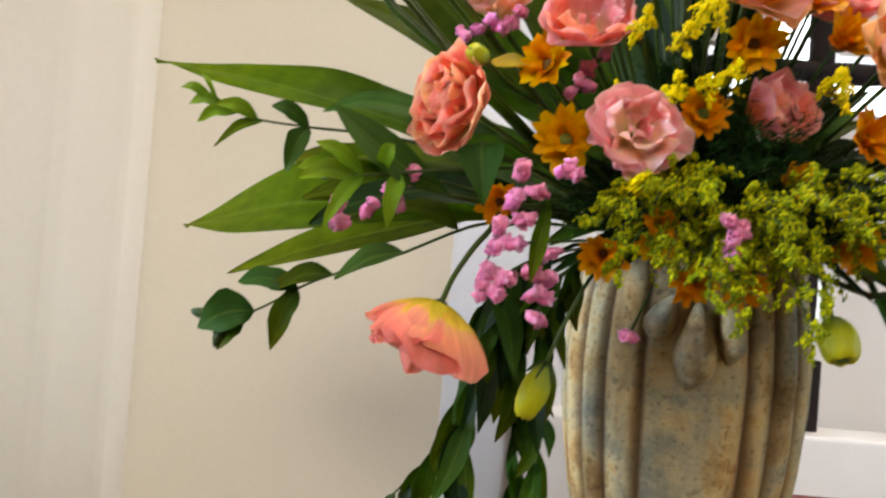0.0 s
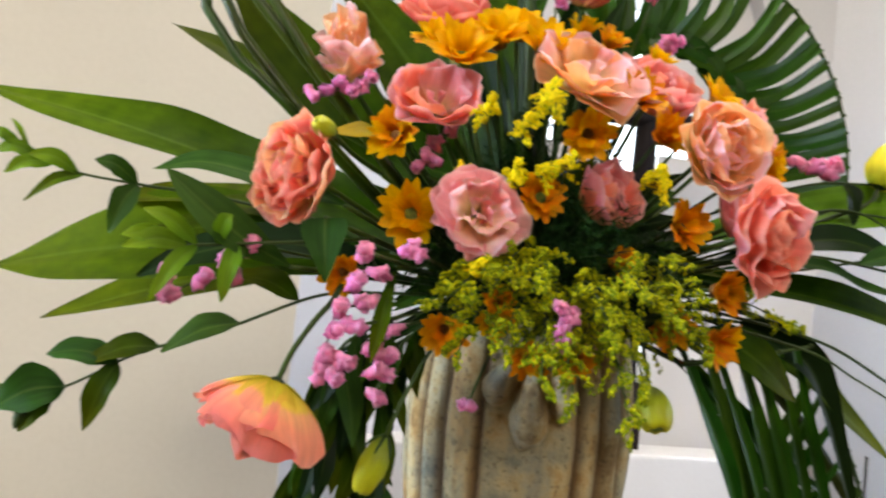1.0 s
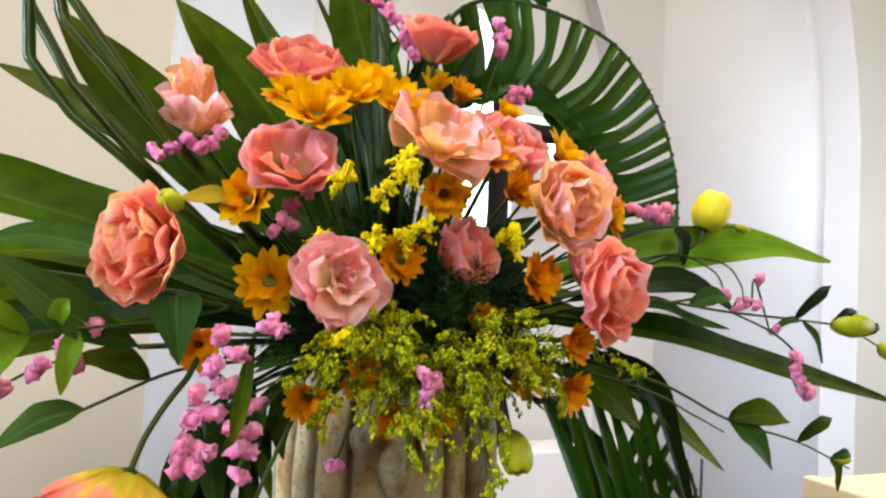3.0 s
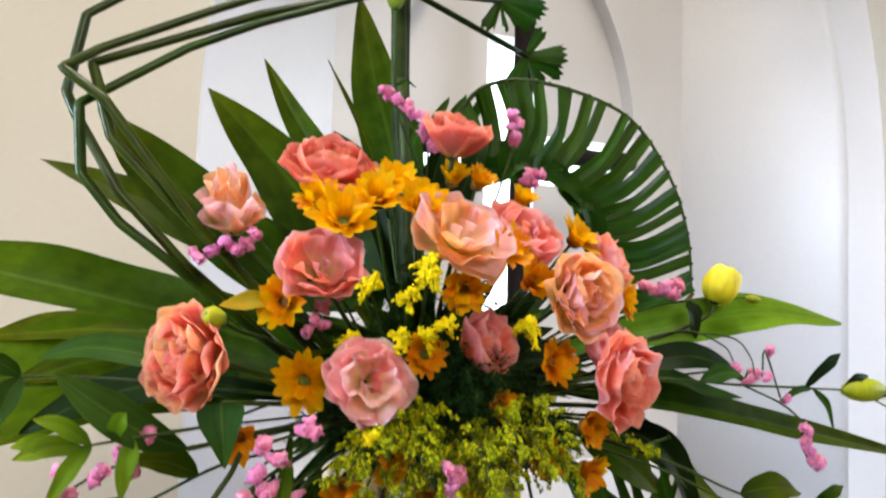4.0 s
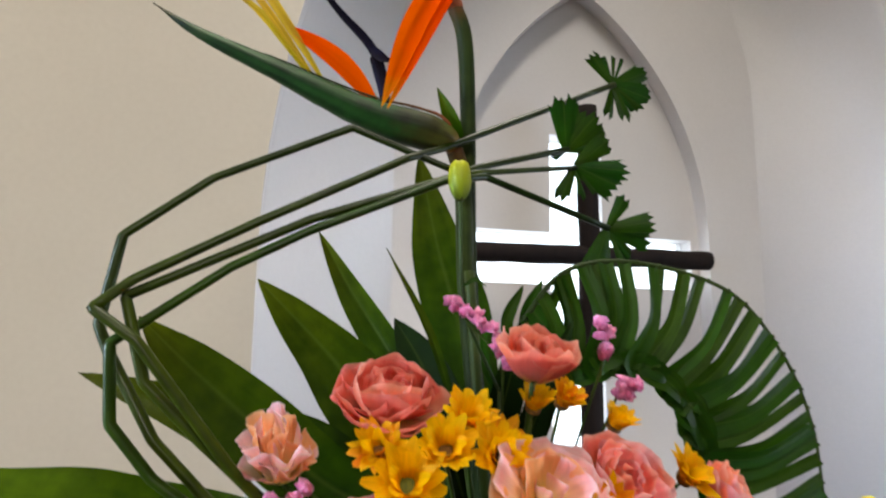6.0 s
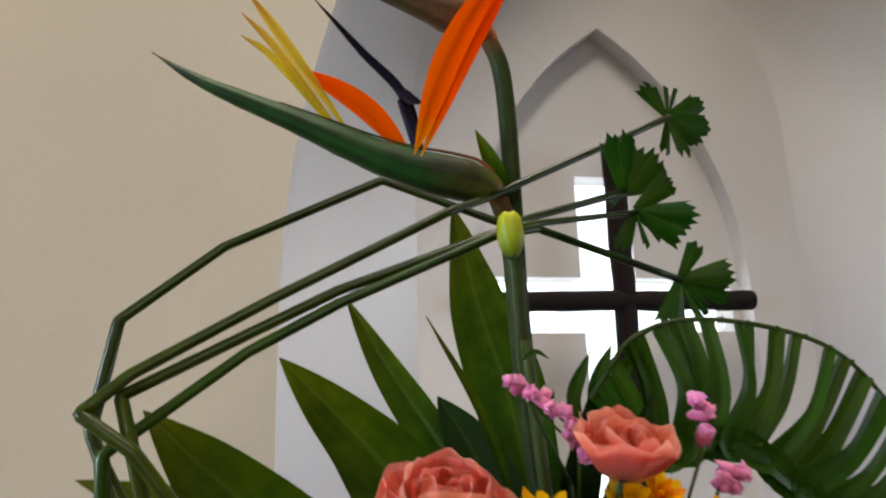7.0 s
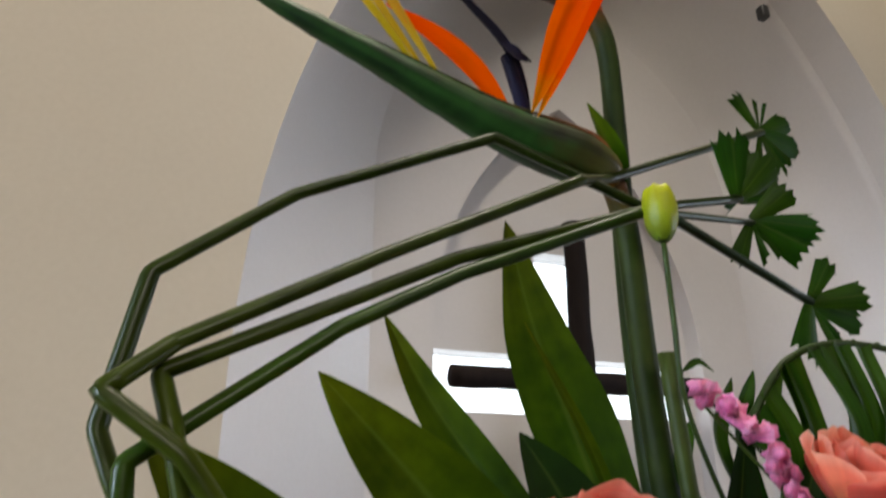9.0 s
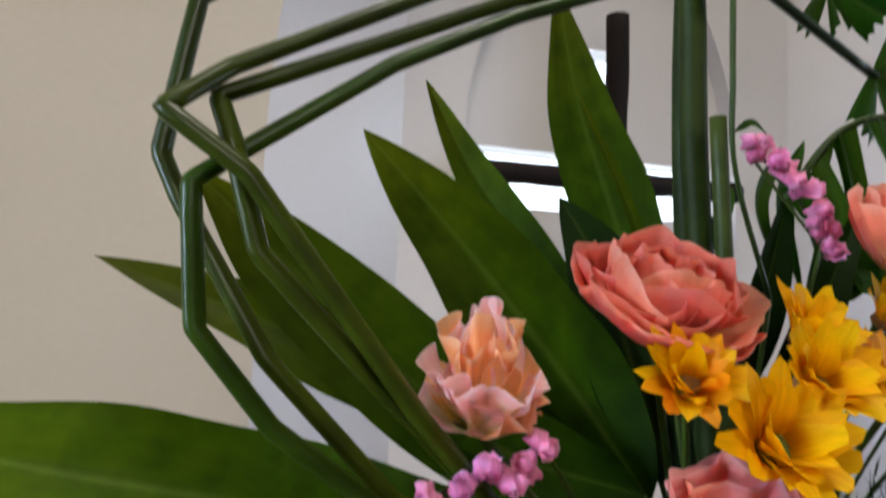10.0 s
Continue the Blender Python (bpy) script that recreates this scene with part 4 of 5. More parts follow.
def goldenrod(base, tip, spread, count, mat, label, seed=0, sag=0.02, dot=0.0015):
    """A plume: curved side branches set with tiny florets."""
    rng = random.Random(seed + 77)
    b, e = Vector(base), Vector(tip)
    t = thing("goldenrod", b, label, "flower", "goldenrod plumes")
    axis = (e - b)
    line = sweep([b, b.lerp(e, 0.5) + Vector((0, 0, sag)), e], 8)
    stem = tube(bmesh.new(), line, (0.0012, 0.0006), 5)
    tube(stem, anchored(b), 0.0014, 5)
    bm = bmesh.new()
    side = axis.cross(Vector((0, 0, 1))).normalized()
    up = side.cross(axis).normalized()
    arms = count // 26
    for k in range(arms):
        f = 0.05 + 0.95 * (k + rng.random()) / arms
        p = line[min(int(f * (len(line) - 1)), len(line) - 1)]
        a = rng.uniform(0, 6.3)
        out = (side * math.cos(a) + up * math.sin(a))
        ln = spread * (1.15 - 0.85 * f) * rng.uniform(0.5, 1.1)
        q = [p, p + out * ln * 0.6 + axis * 0.10, p + out * ln + axis * 0.13 - Vector((0, 0, ln * 0.35))]
        arm = sweep(q, 5)
        tube(stem, arm, 0.0005, 4)
        for g in range(26):
            w = 0.18 + 0.82 * g / 25
            i = min(int(w * (len(arm) - 1)), len(arm) - 2)
            c = arm[i].lerp(arm[i + 1], w * (len(arm) - 1) - i) + Vector((rng.gauss(0, 1), rng.gauss(0, 1), rng.gauss(0, 1))) * 0.0017
            r = dot * rng.uniform(0.6, 1.35)
            way = (arm[i + 1] - arm[i]).normalized() * r * 0.35
            way = way if way.z > 0 else -way
            vs = [bm.verts.new(c + Vector(d) * r * 0.9 + way * d[2]) for d in ((1, 0, 0), (0, 1, 0), (-1, 0, 0), (0, -1, 0), (0, 0, 1), (0, 0, -1))]
            for i in range(4):
                bm.faces.new((vs[i], vs[(i + 1) % 4], vs[4]))
                bm.faces.new((vs[(i + 1) % 4], vs[i], vs[5]))
    part("stem", stem, STEM, t)
    part("plume", bm, mat, t, smooth=False, kind="stuff")


GL, GY = "feathery yellow-green goldenrod plume hanging over the rim", "cluster of open yellow goldenrod florets"
PLUMES = [((0.24, 0.60, 1.43), (0.165, 0.51, 1.410)), ((0.25, 0.58, 1.45), (0.175, 0.51, 1.420)), ((0.26, 0.58, 1.45), (0.205, 0.50, 1.432)), ((0.27, 0.58, 1.44), (0.232, 0.49, 1.430)),
          ((0.27, 0.60, 1.42), (0.215, 0.50, 1.385)), ((0.27, 0.57, 1.42), (0.242, 0.48, 1.362)), ((0.29, 0.58, 1.42), (0.258, 0.49, 1.385)),
          ((0.31, 0.58, 1.42), (0.300, 0.48, 1.390)), ((0.32, 0.58, 1.44), (0.325, 0.48, 1.430)), ((0.34, 0.58, 1.43), (0.350, 0.48, 1.415)),
          ((0.32, 0.58, 1.41), (0.306, 0.46, 1.340)), ((0.33, 0.58, 1.41), (0.322, 0.47, 1.365)), ((0.36, 0.58, 1.41), (0.385, 0.50, 1.395)), ((0.40, 0.60, 1.42), (0.470, 0.51, 1.424)),
          ((0.24, 0.60, 1.41), (0.185, 0.52, 1.375)), ((0.29, 0.57, 1.43), (0.285, 0.47, 1.415)), ((0.35, 0.58, 1.46), (0.372, 0.50, 1.432)), ((0.28, 0.58, 1.41), (0.270, 0.48, 1.350))]
for k, (b, e) in enumerate(PLUMES):
    goldenrod(b, e, 0.034, 570, SOLIDAGO, GL, k, 0.02, 0.0016)
for k, (c, s) in enumerate((((0.241, 0.505, 1.588), 0.020), ((0.246, 0.515, 1.598), 0.018), ((0.195, 0.525, 1.579), 0.016), ((0.222, 0.530, 1.531), 0.015), ((0.247, 0.53, 1.534), 0.015),
                            ((0.184, 0.552, 1.528), 0.015), ((0.226, 0.52, 1.570), 0.013), ((0.352, 0.53, 1.545), 0.018), ((0.195, 0.510, 1.449), 0.011), ((0.268, 0.53, 1.545), 0.012))):
    c = Vector(c)
    goldenrod(c + Vector((0.004, 0.03, -0.012)), c, s * 1.0, 420 if s > 0.017 else 240, SOLIDAGO_Y, GY, 40 + k, 0.0, 0.0015)


def asparagus_fern(base, tip, spread, count, seed):
    rng = random.Random(seed + 300)
    b, e = Vector(base), Vector(tip)
    t = thing("asparagus_fern", b, "soft dark green asparagus fern filling the middle", "foliage", "fern fronds")
    line = sweep([b, b.lerp(e, 0.5) + Vector((0, 0, 0.01)), e], 8)
    part("stem", tube(bmesh.new(), line, (0.0014, 0.0006), 5), STEM, t)
    bm = bmesh.new()
    for _ in range(count):
        f = rng.random()
        p = line[int(f * (len(line) - 1))]
        d = Vector((rng.gauss(0, 1), rng.gauss(0, 0.8), rng.gauss(0, 1))).normalized()
        q = p + d * spread * rng.uniform(0.2, 1.0) * (1.1 - 0.6 * f)
        for _ in range(3):
            n = Vector((rng.gauss(0, 1), rng.gauss(0, 1), rng.gauss(0, 1))).normalized()
            m = d.cross(n).normalized() * 0.0006
            a = q + (n + d).normalized() * rng.uniform(0.008, 0.016)
            bm.faces.new([bm.verts.new(v) for v in (q - m, q + m, a)])
    part("frond", bm, NEEDLE, t, kind="stuff")


for k, (b, e) in enumerate((((0.31, 0.66, 1.45), (0.285, 0.54, 1.495)), ((0.31, 0.66, 1.44), (0.295, 0.52, 1.465)), ((0.33, 0.66, 1.45), (0.315, 0.53, 1.50)), ((0.30, 0.66, 1.46), (0.27, 0.55, 1.53)),
                            ((0.28, 0.68, 1.46), (0.21, 0.58, 1.55)), ((0.35, 0.68, 1.45), (0.38, 0.56, 1.47)), ((0.24, 0.66, 1.43), (0.15, 0.58, 1.44)), ((0.31, 0.70, 1.48), (0.25, 0.60, 1.60)),
                            ((0.27, 0.66, 1.42), (0.20, 0.57, 1.42)), ((0.36, 0.66, 1.43), (0.40, 0.56, 1.43)), ((0.33, 0.70, 1.47), (0.33, 0.60, 1.57)))):
    asparagus_fern(b, e, 0.045, 420, k)

# ---- leaves ----


def leaf_thing(points, width, facing, mat, label, name="leaf", fold=0.25, wave=0.0, peak=0.4, steps=12, stalk=True, seed=0.0, twist=0.0):
    """One large leaf: points run from its foot to its tip."""
    t = thing(name, points[0], label, "leaf", "leaves in the urn")
    part("blade", blade(bmesh.new(), sweep(points, steps), width, facing, fold, wave, peak, 8, seed, 0.0, twist), mat, t)
    if stalk:
        part("stalk", tube(bmesh.new(), anchored(points[0]), (0.003, 0.0022), 6), STEM, t)


BIG = "long lance-shaped glossy green leaf"
leaf_thing([(0.22, 0.80, 1.47), (0.034, 0.86, 1.527), (-0.168, 0.86, 1.576), (-0.384, 0.93, 1.619)], 0.122, (-0.1, -0.58, 0.75), LEAF_LIGHT, BIG, wave=0.05, peak=0.27)
leaf_thing([(0.22, 0.84, 1.46), (0.05, 0.88, 1.452), (-0.149, 0.90, 1.435), (-0.332, 0.95, 1.392)], 0.175, (0, -0.65, 0.75), LEAF_LIGHT, BIG, wave=0.04, peak=0.5)
leaf_thing([(0.20, 0.84, 1.44), (0.06, 0.95, 1.436), (-0.13, 1.00, 1.384), (-0.281, 1.00, 1.326)], 0.090, (0, -0.62, 0.75), LEAF_LIGHT, BIG, wave=0.03, peak=0.5, seed=2)
leaf_thing([(0.20, 0.82, 1.48), (0.06, 0.90, 1.50), (-0.08, 0.93, 1.505), (-0.19, 0.94, 1.495)], 0.095, (0, -0.52, 0.85), LEAF_LIGHT, BIG, wave=0.04, peak=0.45, seed=4)
leaf_thing([(0.16, 0.84, 1.46), (0.02, 0.90, 1.476), (-0.07, 0.90, 1.468), (-0.155, 0.90, 1.440)], 0.060, (0, -0.75, 0.6), LEAF, BIG, wave=0.04, peak=0.5, seed=15)
leaf_thing([(0.18, 0.80, 1.43), (0.05, 0.80, 1.455), (-0.05, 0.80, 1.438), (-0.120, 0.80, 1.402)], 0.052, (0, -0.75, 0.6), LEAF_DARK_SHADED, BIG, wave=0.04, peak=0.5, seed=16)
leaf_thing([(0.25, 0.82, 1.54), (0.14, 0.86, 1.605), (0.01, 0.87, 1.660), (-0.133, 0.88, 1.712)], 0.085, (-0.2, -0.8, 0.55), LEAF, BIG, wave=0.03, peak=0.4, seed=1)
leaf_thing([(0.26, 0.80, 1.55), (0.145, 0.84, 1.588), (0.006, 0.85, 1.702), (-0.071, 0.85, 1.774)], 0.085, (-0.35, -0.85, 0.35), LEAF, BIG, wave=0.03, peak=0.42, seed=3)
leaf_thing([(0.28, 0.82, 1.54), (0.225, 0.86, 1.63), (0.145, 0.88, 1.73), (0.052, 0.884, 1.824)], 0.100, (-0.5, -0.85, 0.1), LEAF, BIG, wave=0.03, peak=0.42, seed=5)
leaf_thing([(0.29, 0.84, 1.59), (0.235, 0.93, 1.72), (0.180, 0.97, 1.815), (0.129, 0.975, 1.902)], 0.048, (-0.5, -0.85, 0.1), LEAF, BIG, fold=0.6, peak=0.4, seed=6)
leaf_thing([(0.32, 0.83, 1.54), (0.322, 0.93, 1.75), (0.295, 0.97, 1.89), (0.268, 0.98, 2.024)], 0.090, (-0.15, -1.0, 0.1), LEAF, BIG, fold=0.15, wave=0.02, peak=0.42, seed=7)
leaf_thing([(0.28, 0.80, 1.66), (0.246, 0.80, 1.76), (0.193, 0.80, 1.856)], 0.010, (-0.3, -1, 0), LEAF, "thin pointed grass blade", "grass_blade", 0.2, 0, 0.4, 8)
leaf_thing([(0.30, 0.82, 1.55), (0.28, 0.84, 1.63), (0.25, 0.85, 1.72), (0.215, 0.86, 1.78)], 0.075, (-0.4, -0.9, 0.0), LEAF_DARK_SHADED, BIG, peak=0.4, seed=8)
RIGHT = "narrow olive green leaf reaching outwards"
leaf_thing([(0.44, 0.68, 1.50), (0.576, 0.60, 1.540), (0.69, 0.585, 1.556), (0.811, 0.586, 1.545)], 0.056, (0.1, -0.8, 0.6), LEAF_PALE, RIGHT, wave=0.04, peak=0.42)
leaf_thing([(0.44, 0.66, 1.46), (0.56, 0.60, 1.452), (0.72, 0.60, 1.420), (0.96, 0.60, 1.368)], 0.040, (0.1, -0.8, 0.6), LEAF, RIGHT, fold=0.5, wave=0.05, peak=0.45, seed=2)
leaf_thing([(0.50, 0.68, 1.42), (0.608, 0.66, 1.371), (0.653, 0.66, 1.335), (0.728, 0.66, 1.278)], 0.036, (0.3, -0.9, 0.3), LEAF_LIGHT, RIGHT, peak=0.45, seed=3)
leaf_thing([(0.46, 0.62, 1.48), (0.525, 0.57, 1.504), (0.58, 0.56, 1.505), (0.642, 0.56, 1.476)], 0.034, (0.1, -0.8, 0.6), LEAF_DARK_SHADED, "dark oval leaf beside the coral bloom", peak=0.5, seed=4)
leaf_thing([(0.46, 0.62, 1.47), (0.54, 0.58, 1.483), (0.59, 0.575, 1.468), (0.640, 0.57, 1.460)], 0.026, (0.1, -0.6, 0.8), LEAF_GREY, "dark oval leaf beside the coral bloom", peak=0.5, seed=5)
leaf_thing([(0.47, 0.64, 1.41), (0.515, 0.62, 1.385), (0.565, 0.62, 1.345)], 0.05, (0.2, -0.9, 0.4), LEAF, "short broad green leaf under the plumes", peak=0.45, seed=6)
leaf_thing([(0.52, 0.66, 1.42), (0.595, 0.65, 1.385), (0.632, 0.65, 1.32), (0.69, 0.65, 1.17)], 0.042, (0.3, -0.95, 0.1), LEAF_DARK_SHADED, "dark drooping strap leaf", fold=0.5, peak=0.35, seed=7)
leaf_thing([(0.074, 0.552, 1.472), (0.075, 0.546, 1.456), (0.077, 0.542, 1.440), (0.079, 0.542, 1.420)], 0.038, (-0.15, -1, 0.1), LEAF_GREY, "pale backed triangular leaf beside the large bloom", peak=0.17, steps=8, seed=8)
leaf_thing([(0.05, 0.575, 1.430), (0.014, 0.565, 1.447), (-0.018, 0.56, 1.470), (-0.052, 0.56, 1.497)], 0.034, (-0.1, -0.8, 0.5), LEAF_GREY, "broad blue-green lisianthus leaf", peak=0.5, seed=9)
leaf_thing([(0.09, 0.60, 1.488), (0.04, 0.60, 1.500), (-0.03, 0.61, 1.512), (-0.075, 0.62, 1.502)], 0.030, (-0.1, -0.7, 0.6), LEAF_GREY, "broad blue-green lisianthus leaf", peak=0.5, seed=10)
leaf_thing([(0.125, 0.625, 1.560), (0.105, 0.605, 1.557), (0.088, 0.600, 1.553), (0.070, 0.600, 1.551)], 0.024, (0, -0.7, 0.7), YELLOWING, "yellowing leaf beside the yellow bud", peak=0.45, seed=11)
leaf_thing([(0.14, 0.60, 1.44), (0.128, 0.545, 1.405), (0.124, 0.535, 1.385), (0.120, 0.53, 1.362)], 0.014, (0, -1, 0.2), LEAF_LIGHT, "yellow-green slender leaf among the statice", peak=0.5, steps=8, seed=12)
leaf_thing([(0.30, 0.76, 1.62), (0.318, 0.745, 1.70), (0.339, 0.74, 1.787)], 0.040, (0.1, -1, 0.2), LEAF_DARK_SHADED, "dark pointed leaf behind the rose bloom", peak=0.4, steps=8, seed=13)
leaf_thing([(0.33, 0.76, 1.60), (0.352, 0.73, 1.69), (0.385, 0.72, 1.775)], 0.034, (-0.2, -1, 0.2), LEAF_DARK_SHADED, "dark pointed leaf behind the rose bloom", peak=0.4, steps=8, seed=14)
t = thing("cut_stem", (0.300, 0.75, 1.50), "pale green cut stem behind the crest blooms", "stem")
part("stem", tube(bmesh.new(), sweep([(0.315, 0.77, 1.46), (0.288, 0.745, 1.66), (0.2735, 0.740, 1.826)], 8), (0.0065, 0.0058), 10), STEM, t)

# filler foliage deep in the middle; its near-black leaves carry the shade there
rng = random.Random(5)
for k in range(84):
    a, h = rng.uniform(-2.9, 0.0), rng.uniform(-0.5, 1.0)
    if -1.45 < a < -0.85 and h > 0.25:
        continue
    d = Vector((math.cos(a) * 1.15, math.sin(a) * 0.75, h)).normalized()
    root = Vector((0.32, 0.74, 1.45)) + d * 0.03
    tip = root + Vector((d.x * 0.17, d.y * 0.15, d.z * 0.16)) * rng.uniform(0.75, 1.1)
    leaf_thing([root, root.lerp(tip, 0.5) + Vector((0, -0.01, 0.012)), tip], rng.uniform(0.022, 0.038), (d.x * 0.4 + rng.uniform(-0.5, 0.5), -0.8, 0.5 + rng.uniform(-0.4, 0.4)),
               rng.choice((LEAF_DARK_SHADED, LEAF_DARK_SHADED, LEAF_GREY, LEAF)), "filler leaf deep in the arrangement, often darkened to read as shade", peak=0.45, steps=5, stalk=False, seed=k)


def sprig(line, leaves, mat, label, stem_r=0.0016, buds=(), name="leafy_sprig", seed=0, slim=1.0):
    """A leafy twig; leaves are (place along 0..1, length, width, direction, facing)."""
    pts = sweep(line, 8)
    t = thing(name, line[0], label, "foliage", "leafy sprigs")
    bm = tube(bmesh.new(), pts, (stem_r, stem_r * 0.6), 6)
    tube(bm, anchored(line[0]), stem_r, 6)
    part("stem", bm, STEM, t)
    for k, (f, ln, wd, d, face) in enumerate(leaves):
        p = pts[int(f * (len(pts) - 1))]
        d = Vector(d).normalized()
        part("leaf", blade(bmesh.new(), sweep([p, p + d * ln * 0.5 + Vector((0, -0.004, 0.004)), p + d * ln + Vector((0, 0, -0.08 * ln))], 6), wd * slim, face, 0.3, 0.05, 0.45, 6, seed + k), mat[k % len(mat)], t)
    for f, r, d, m in buds:
        p = pts[int(f * (len(pts) - 1))]
        d = Vector(d).normalized()
        bm = blob(bmesh.new(), p + d * r * 1.5, (r * 0.62, r * 0.62, r * 1.5), f * 7, 0.12, 1.3, 2, frame_of(d))
        part("bud", bm, m, t)


sprig([(0.10, 0.62, 1.470), (-0.02, 0.62, 1.484), (-0.086, 0.62, 1.487), (-0.141, 0.62, 1.492), (-0.192, 0.62, 1.510)],
      [(0.52, 0.045, 0.026, (-0.4, -0.2, -1), (0, -1, 0.1)), (0.50, 0.040, 0.020, (-0.9, -0.2, 0.5), (0, -1, 0.2)), (0.70, 0.050, 0.016, (-1, -0.1, -0.55), (0, -0.8, 0.5)),
       (0.74, 0.040, 0.018, (-1, -0.2, 0.35), (0, -1, 0.2)), (0.84, 0.036, 0.017, (-0.9, -0.2, -0.25), (0, -1, 0.2)), (0.88, 0.034, 0.016, (-1, 0, 0.1), (0, -1, 0.3)), (0.93, 0.034, 0.006, (-0.6, 0, 1), (0, -1, 0)),
       (0.95, 0.032, 0.012, (-1, 0, 0.45), (0, -1, 0.2))], (LEAF_GREY, LEAF_GREY, LEAF_LIGHT, LEAF_PALE, LEAF_PALE, LEAF_PALE, LEAF_PALE, LEAF_PALE), "blue-green leafy lisianthus sprig with a pale tip", seed=1, slim=0.8)
sprig([(0.12, 0.60, 1.462), (0.065, 0.56, 1.452), (0.0, 0.56, 1.443), (-0.058, 0.56, 1.434)],
      [(0.82, 0.050, 0.017, (-0.8, -0.2, 0.55), (0, -1, 0.2)), (0.85, 0.046, 0.022, (-1, -0.2, -0.05), (0, -1, 0.3)), (0.80, 0.052, 0.018, (-0.55, -0.2, -0.8), (0, -1, 0.2)), (0.66, 0.045, 0.020, (-0.15, -0.2, -1), (0, -1, 0.1)),
       (0.72, 0.03, 0.018, (0.3, -0.3, 0.8), (0, -1, 0.2)), (0.95, 0.035, 0.018, (-1, -0.2, 0.25), (0, -1, 0.2))], (LEAF_PALE,), "fresh light green leafy sprig", seed=2, slim=0.8)
sprig([(0.14, 0.62, 1.415), (0.078, 0.60, 1.408), (0.005, 0.60, 1.374), (-0.065, 0.60, 1.346), (-0.117, 0.60, 1.315), (-0.158, 0.60, 1.303)],
      [(0.38, 0.065, 0.022, (-1, -0.1, -0.40), (0, -0.6, 0.8)), (0.55, 0.055, 0.018, (-1, -0.1, -0.25), (0, -0.7, 0.7)), (0.66, 0.055, 0.018, (-1, 0, 0.12), (0, -0.8, 0.6)), (0.66, 0.055, 0.016, (-0.35, -0.2, -1), (0, -1, 0.2)),
       (0.82, 0.050, 0.028, (-1, -0.2, -0.30), (0, -0.9, 0.4)), (0.86, 0.035, 0.018, (-0.6, -0.2, -1), (0, -1, 0.1)), (0.94, 0.02, 0.008, (-1, 0, -0.2), (0, -1, 0.1)), (0.25, 0.06, 0.024, (-0.8, -0.1, 0.3), (0, -0.6, 0.8))],
      (LEAF_GREY, LEAF), "dark leafy sprig with small green buds", buds=((0.97, 0.009, (-1, 0, 0.2), STEM), (0.9, 0.010, (-0.4, -0.2, -1), STEM)), seed=3, slim=1.35)
sprig([(0.43, 0.58, 1.43), (0.488, 0.50, 1.413), (0.572, 0.50, 1.378), (0.663, 0.50, 1.354), (0.737, 0.50, 1.324)],
      [(0.50, 0.072, 0.030, (1, -0.1, 0.05), (0, -0.7, 0.7)), (0.50, 0.060, 0.026, (0.75, -0.3, -0.75), (0, -0.9, 0.4)), (0.76, 0.055, 0.014, (1, 0, 0.55), (0, -0.9, 0.4)), (0.92, 0.03, 0.010, (1, 0, 0.1), (0, -1, 0.3)),
       (0.93, 0.03, 0.012, (0.1, -0.2, -1), (0, -1, 0.1))], (LEAF, LEAF_GREY), "bare stemmed sprig with oval green leaves", buds=((0.96, 0.007, (1, 0, 0.1), BUD),), seed=4)
sprig([(0.43, 0.58, 1.42), (0.485, 0.51, 1.404), (0.53, 0.505, 1.384), (0.568, 0.50, 1.366)], [], (LEAF,), "bare green stem beside a sprig", 0.0014, name="bare_stem", seed=5)
sprig([(0.44, 0.60, 1.47), (0.496, 0.54, 1.487), (0.613, 0.54, 1.479), (0.711, 0.54, 1.474), (0.782, 0.54, 1.467), (0.850, 0.54, 1.441)],
      [(0.58, 0.065, 0.014, (0.75, -0.1, 0.7), (0, -1, 0.2)), (0.60, 0.050, 0.010, (0.55, -0.1, -0.85), (0, -1, 0.1)), (0.74, 0.045, 0.012, (1, 0, 0.45), (0, -0.9, 0.4)), (0.62, 0.05, 0.008, (-1, 0, -0.2), (0, -0.9, 0.4)),
       (0.88, 0.03, 0.010, (1, 0, 0.5), (0, -1, 0.2)), (0.3, 0.05, 0.02, (0.8, -0.1, 0.2), (0, -0.8, 0.5))], (LEAF_DARK_SHADED, LEAF_GREY), "thin sprig carrying closed yellow-green buds",
      buds=((0.74, 0.0225, (1, 0, 0.0), BUD), (0.955, 0.0190, (1, 0, -0.3), BUD)), seed=6)
sprig([(0.44, 0.62, 1.52), (0.53, 0.59, 1.560), (0.60, 0.585, 1.570), (0.660, 0.58, 1.574)], [(0.7, 0.025, 0.012, (0.7, -0.2, 0.5), (0, -1, 0.2)), (0.55, 0.04, 0.02, (0.1, -0.2, -1), (0, -1, 0.2))],
      (LEAF_DARK_SHADED,), "short sprig with a small green bud", buds=((0.96, 0.008, (1, 0, -0.1), BUD),), seed=7)
sprig([(0.45, 0.60, 1.50), (0.54, 0.56, 1.535), (0.588, 0.545, 1.522), (0.602, 0.54, 1.500)], [], (LEAF,), "thin branching green stem of a statice spray", 0.0013, name="bare_stem", seed=8)
sprig([(0.54, 0.56, 1.535), (0.60, 0.545, 1.530), (0.622, 0.54, 1.510), (0.628, 0.54, 1.490)], [], (LEAF,), "thin branching green stem of a statice spray", 0.0012, name="bare_stem", seed=9)


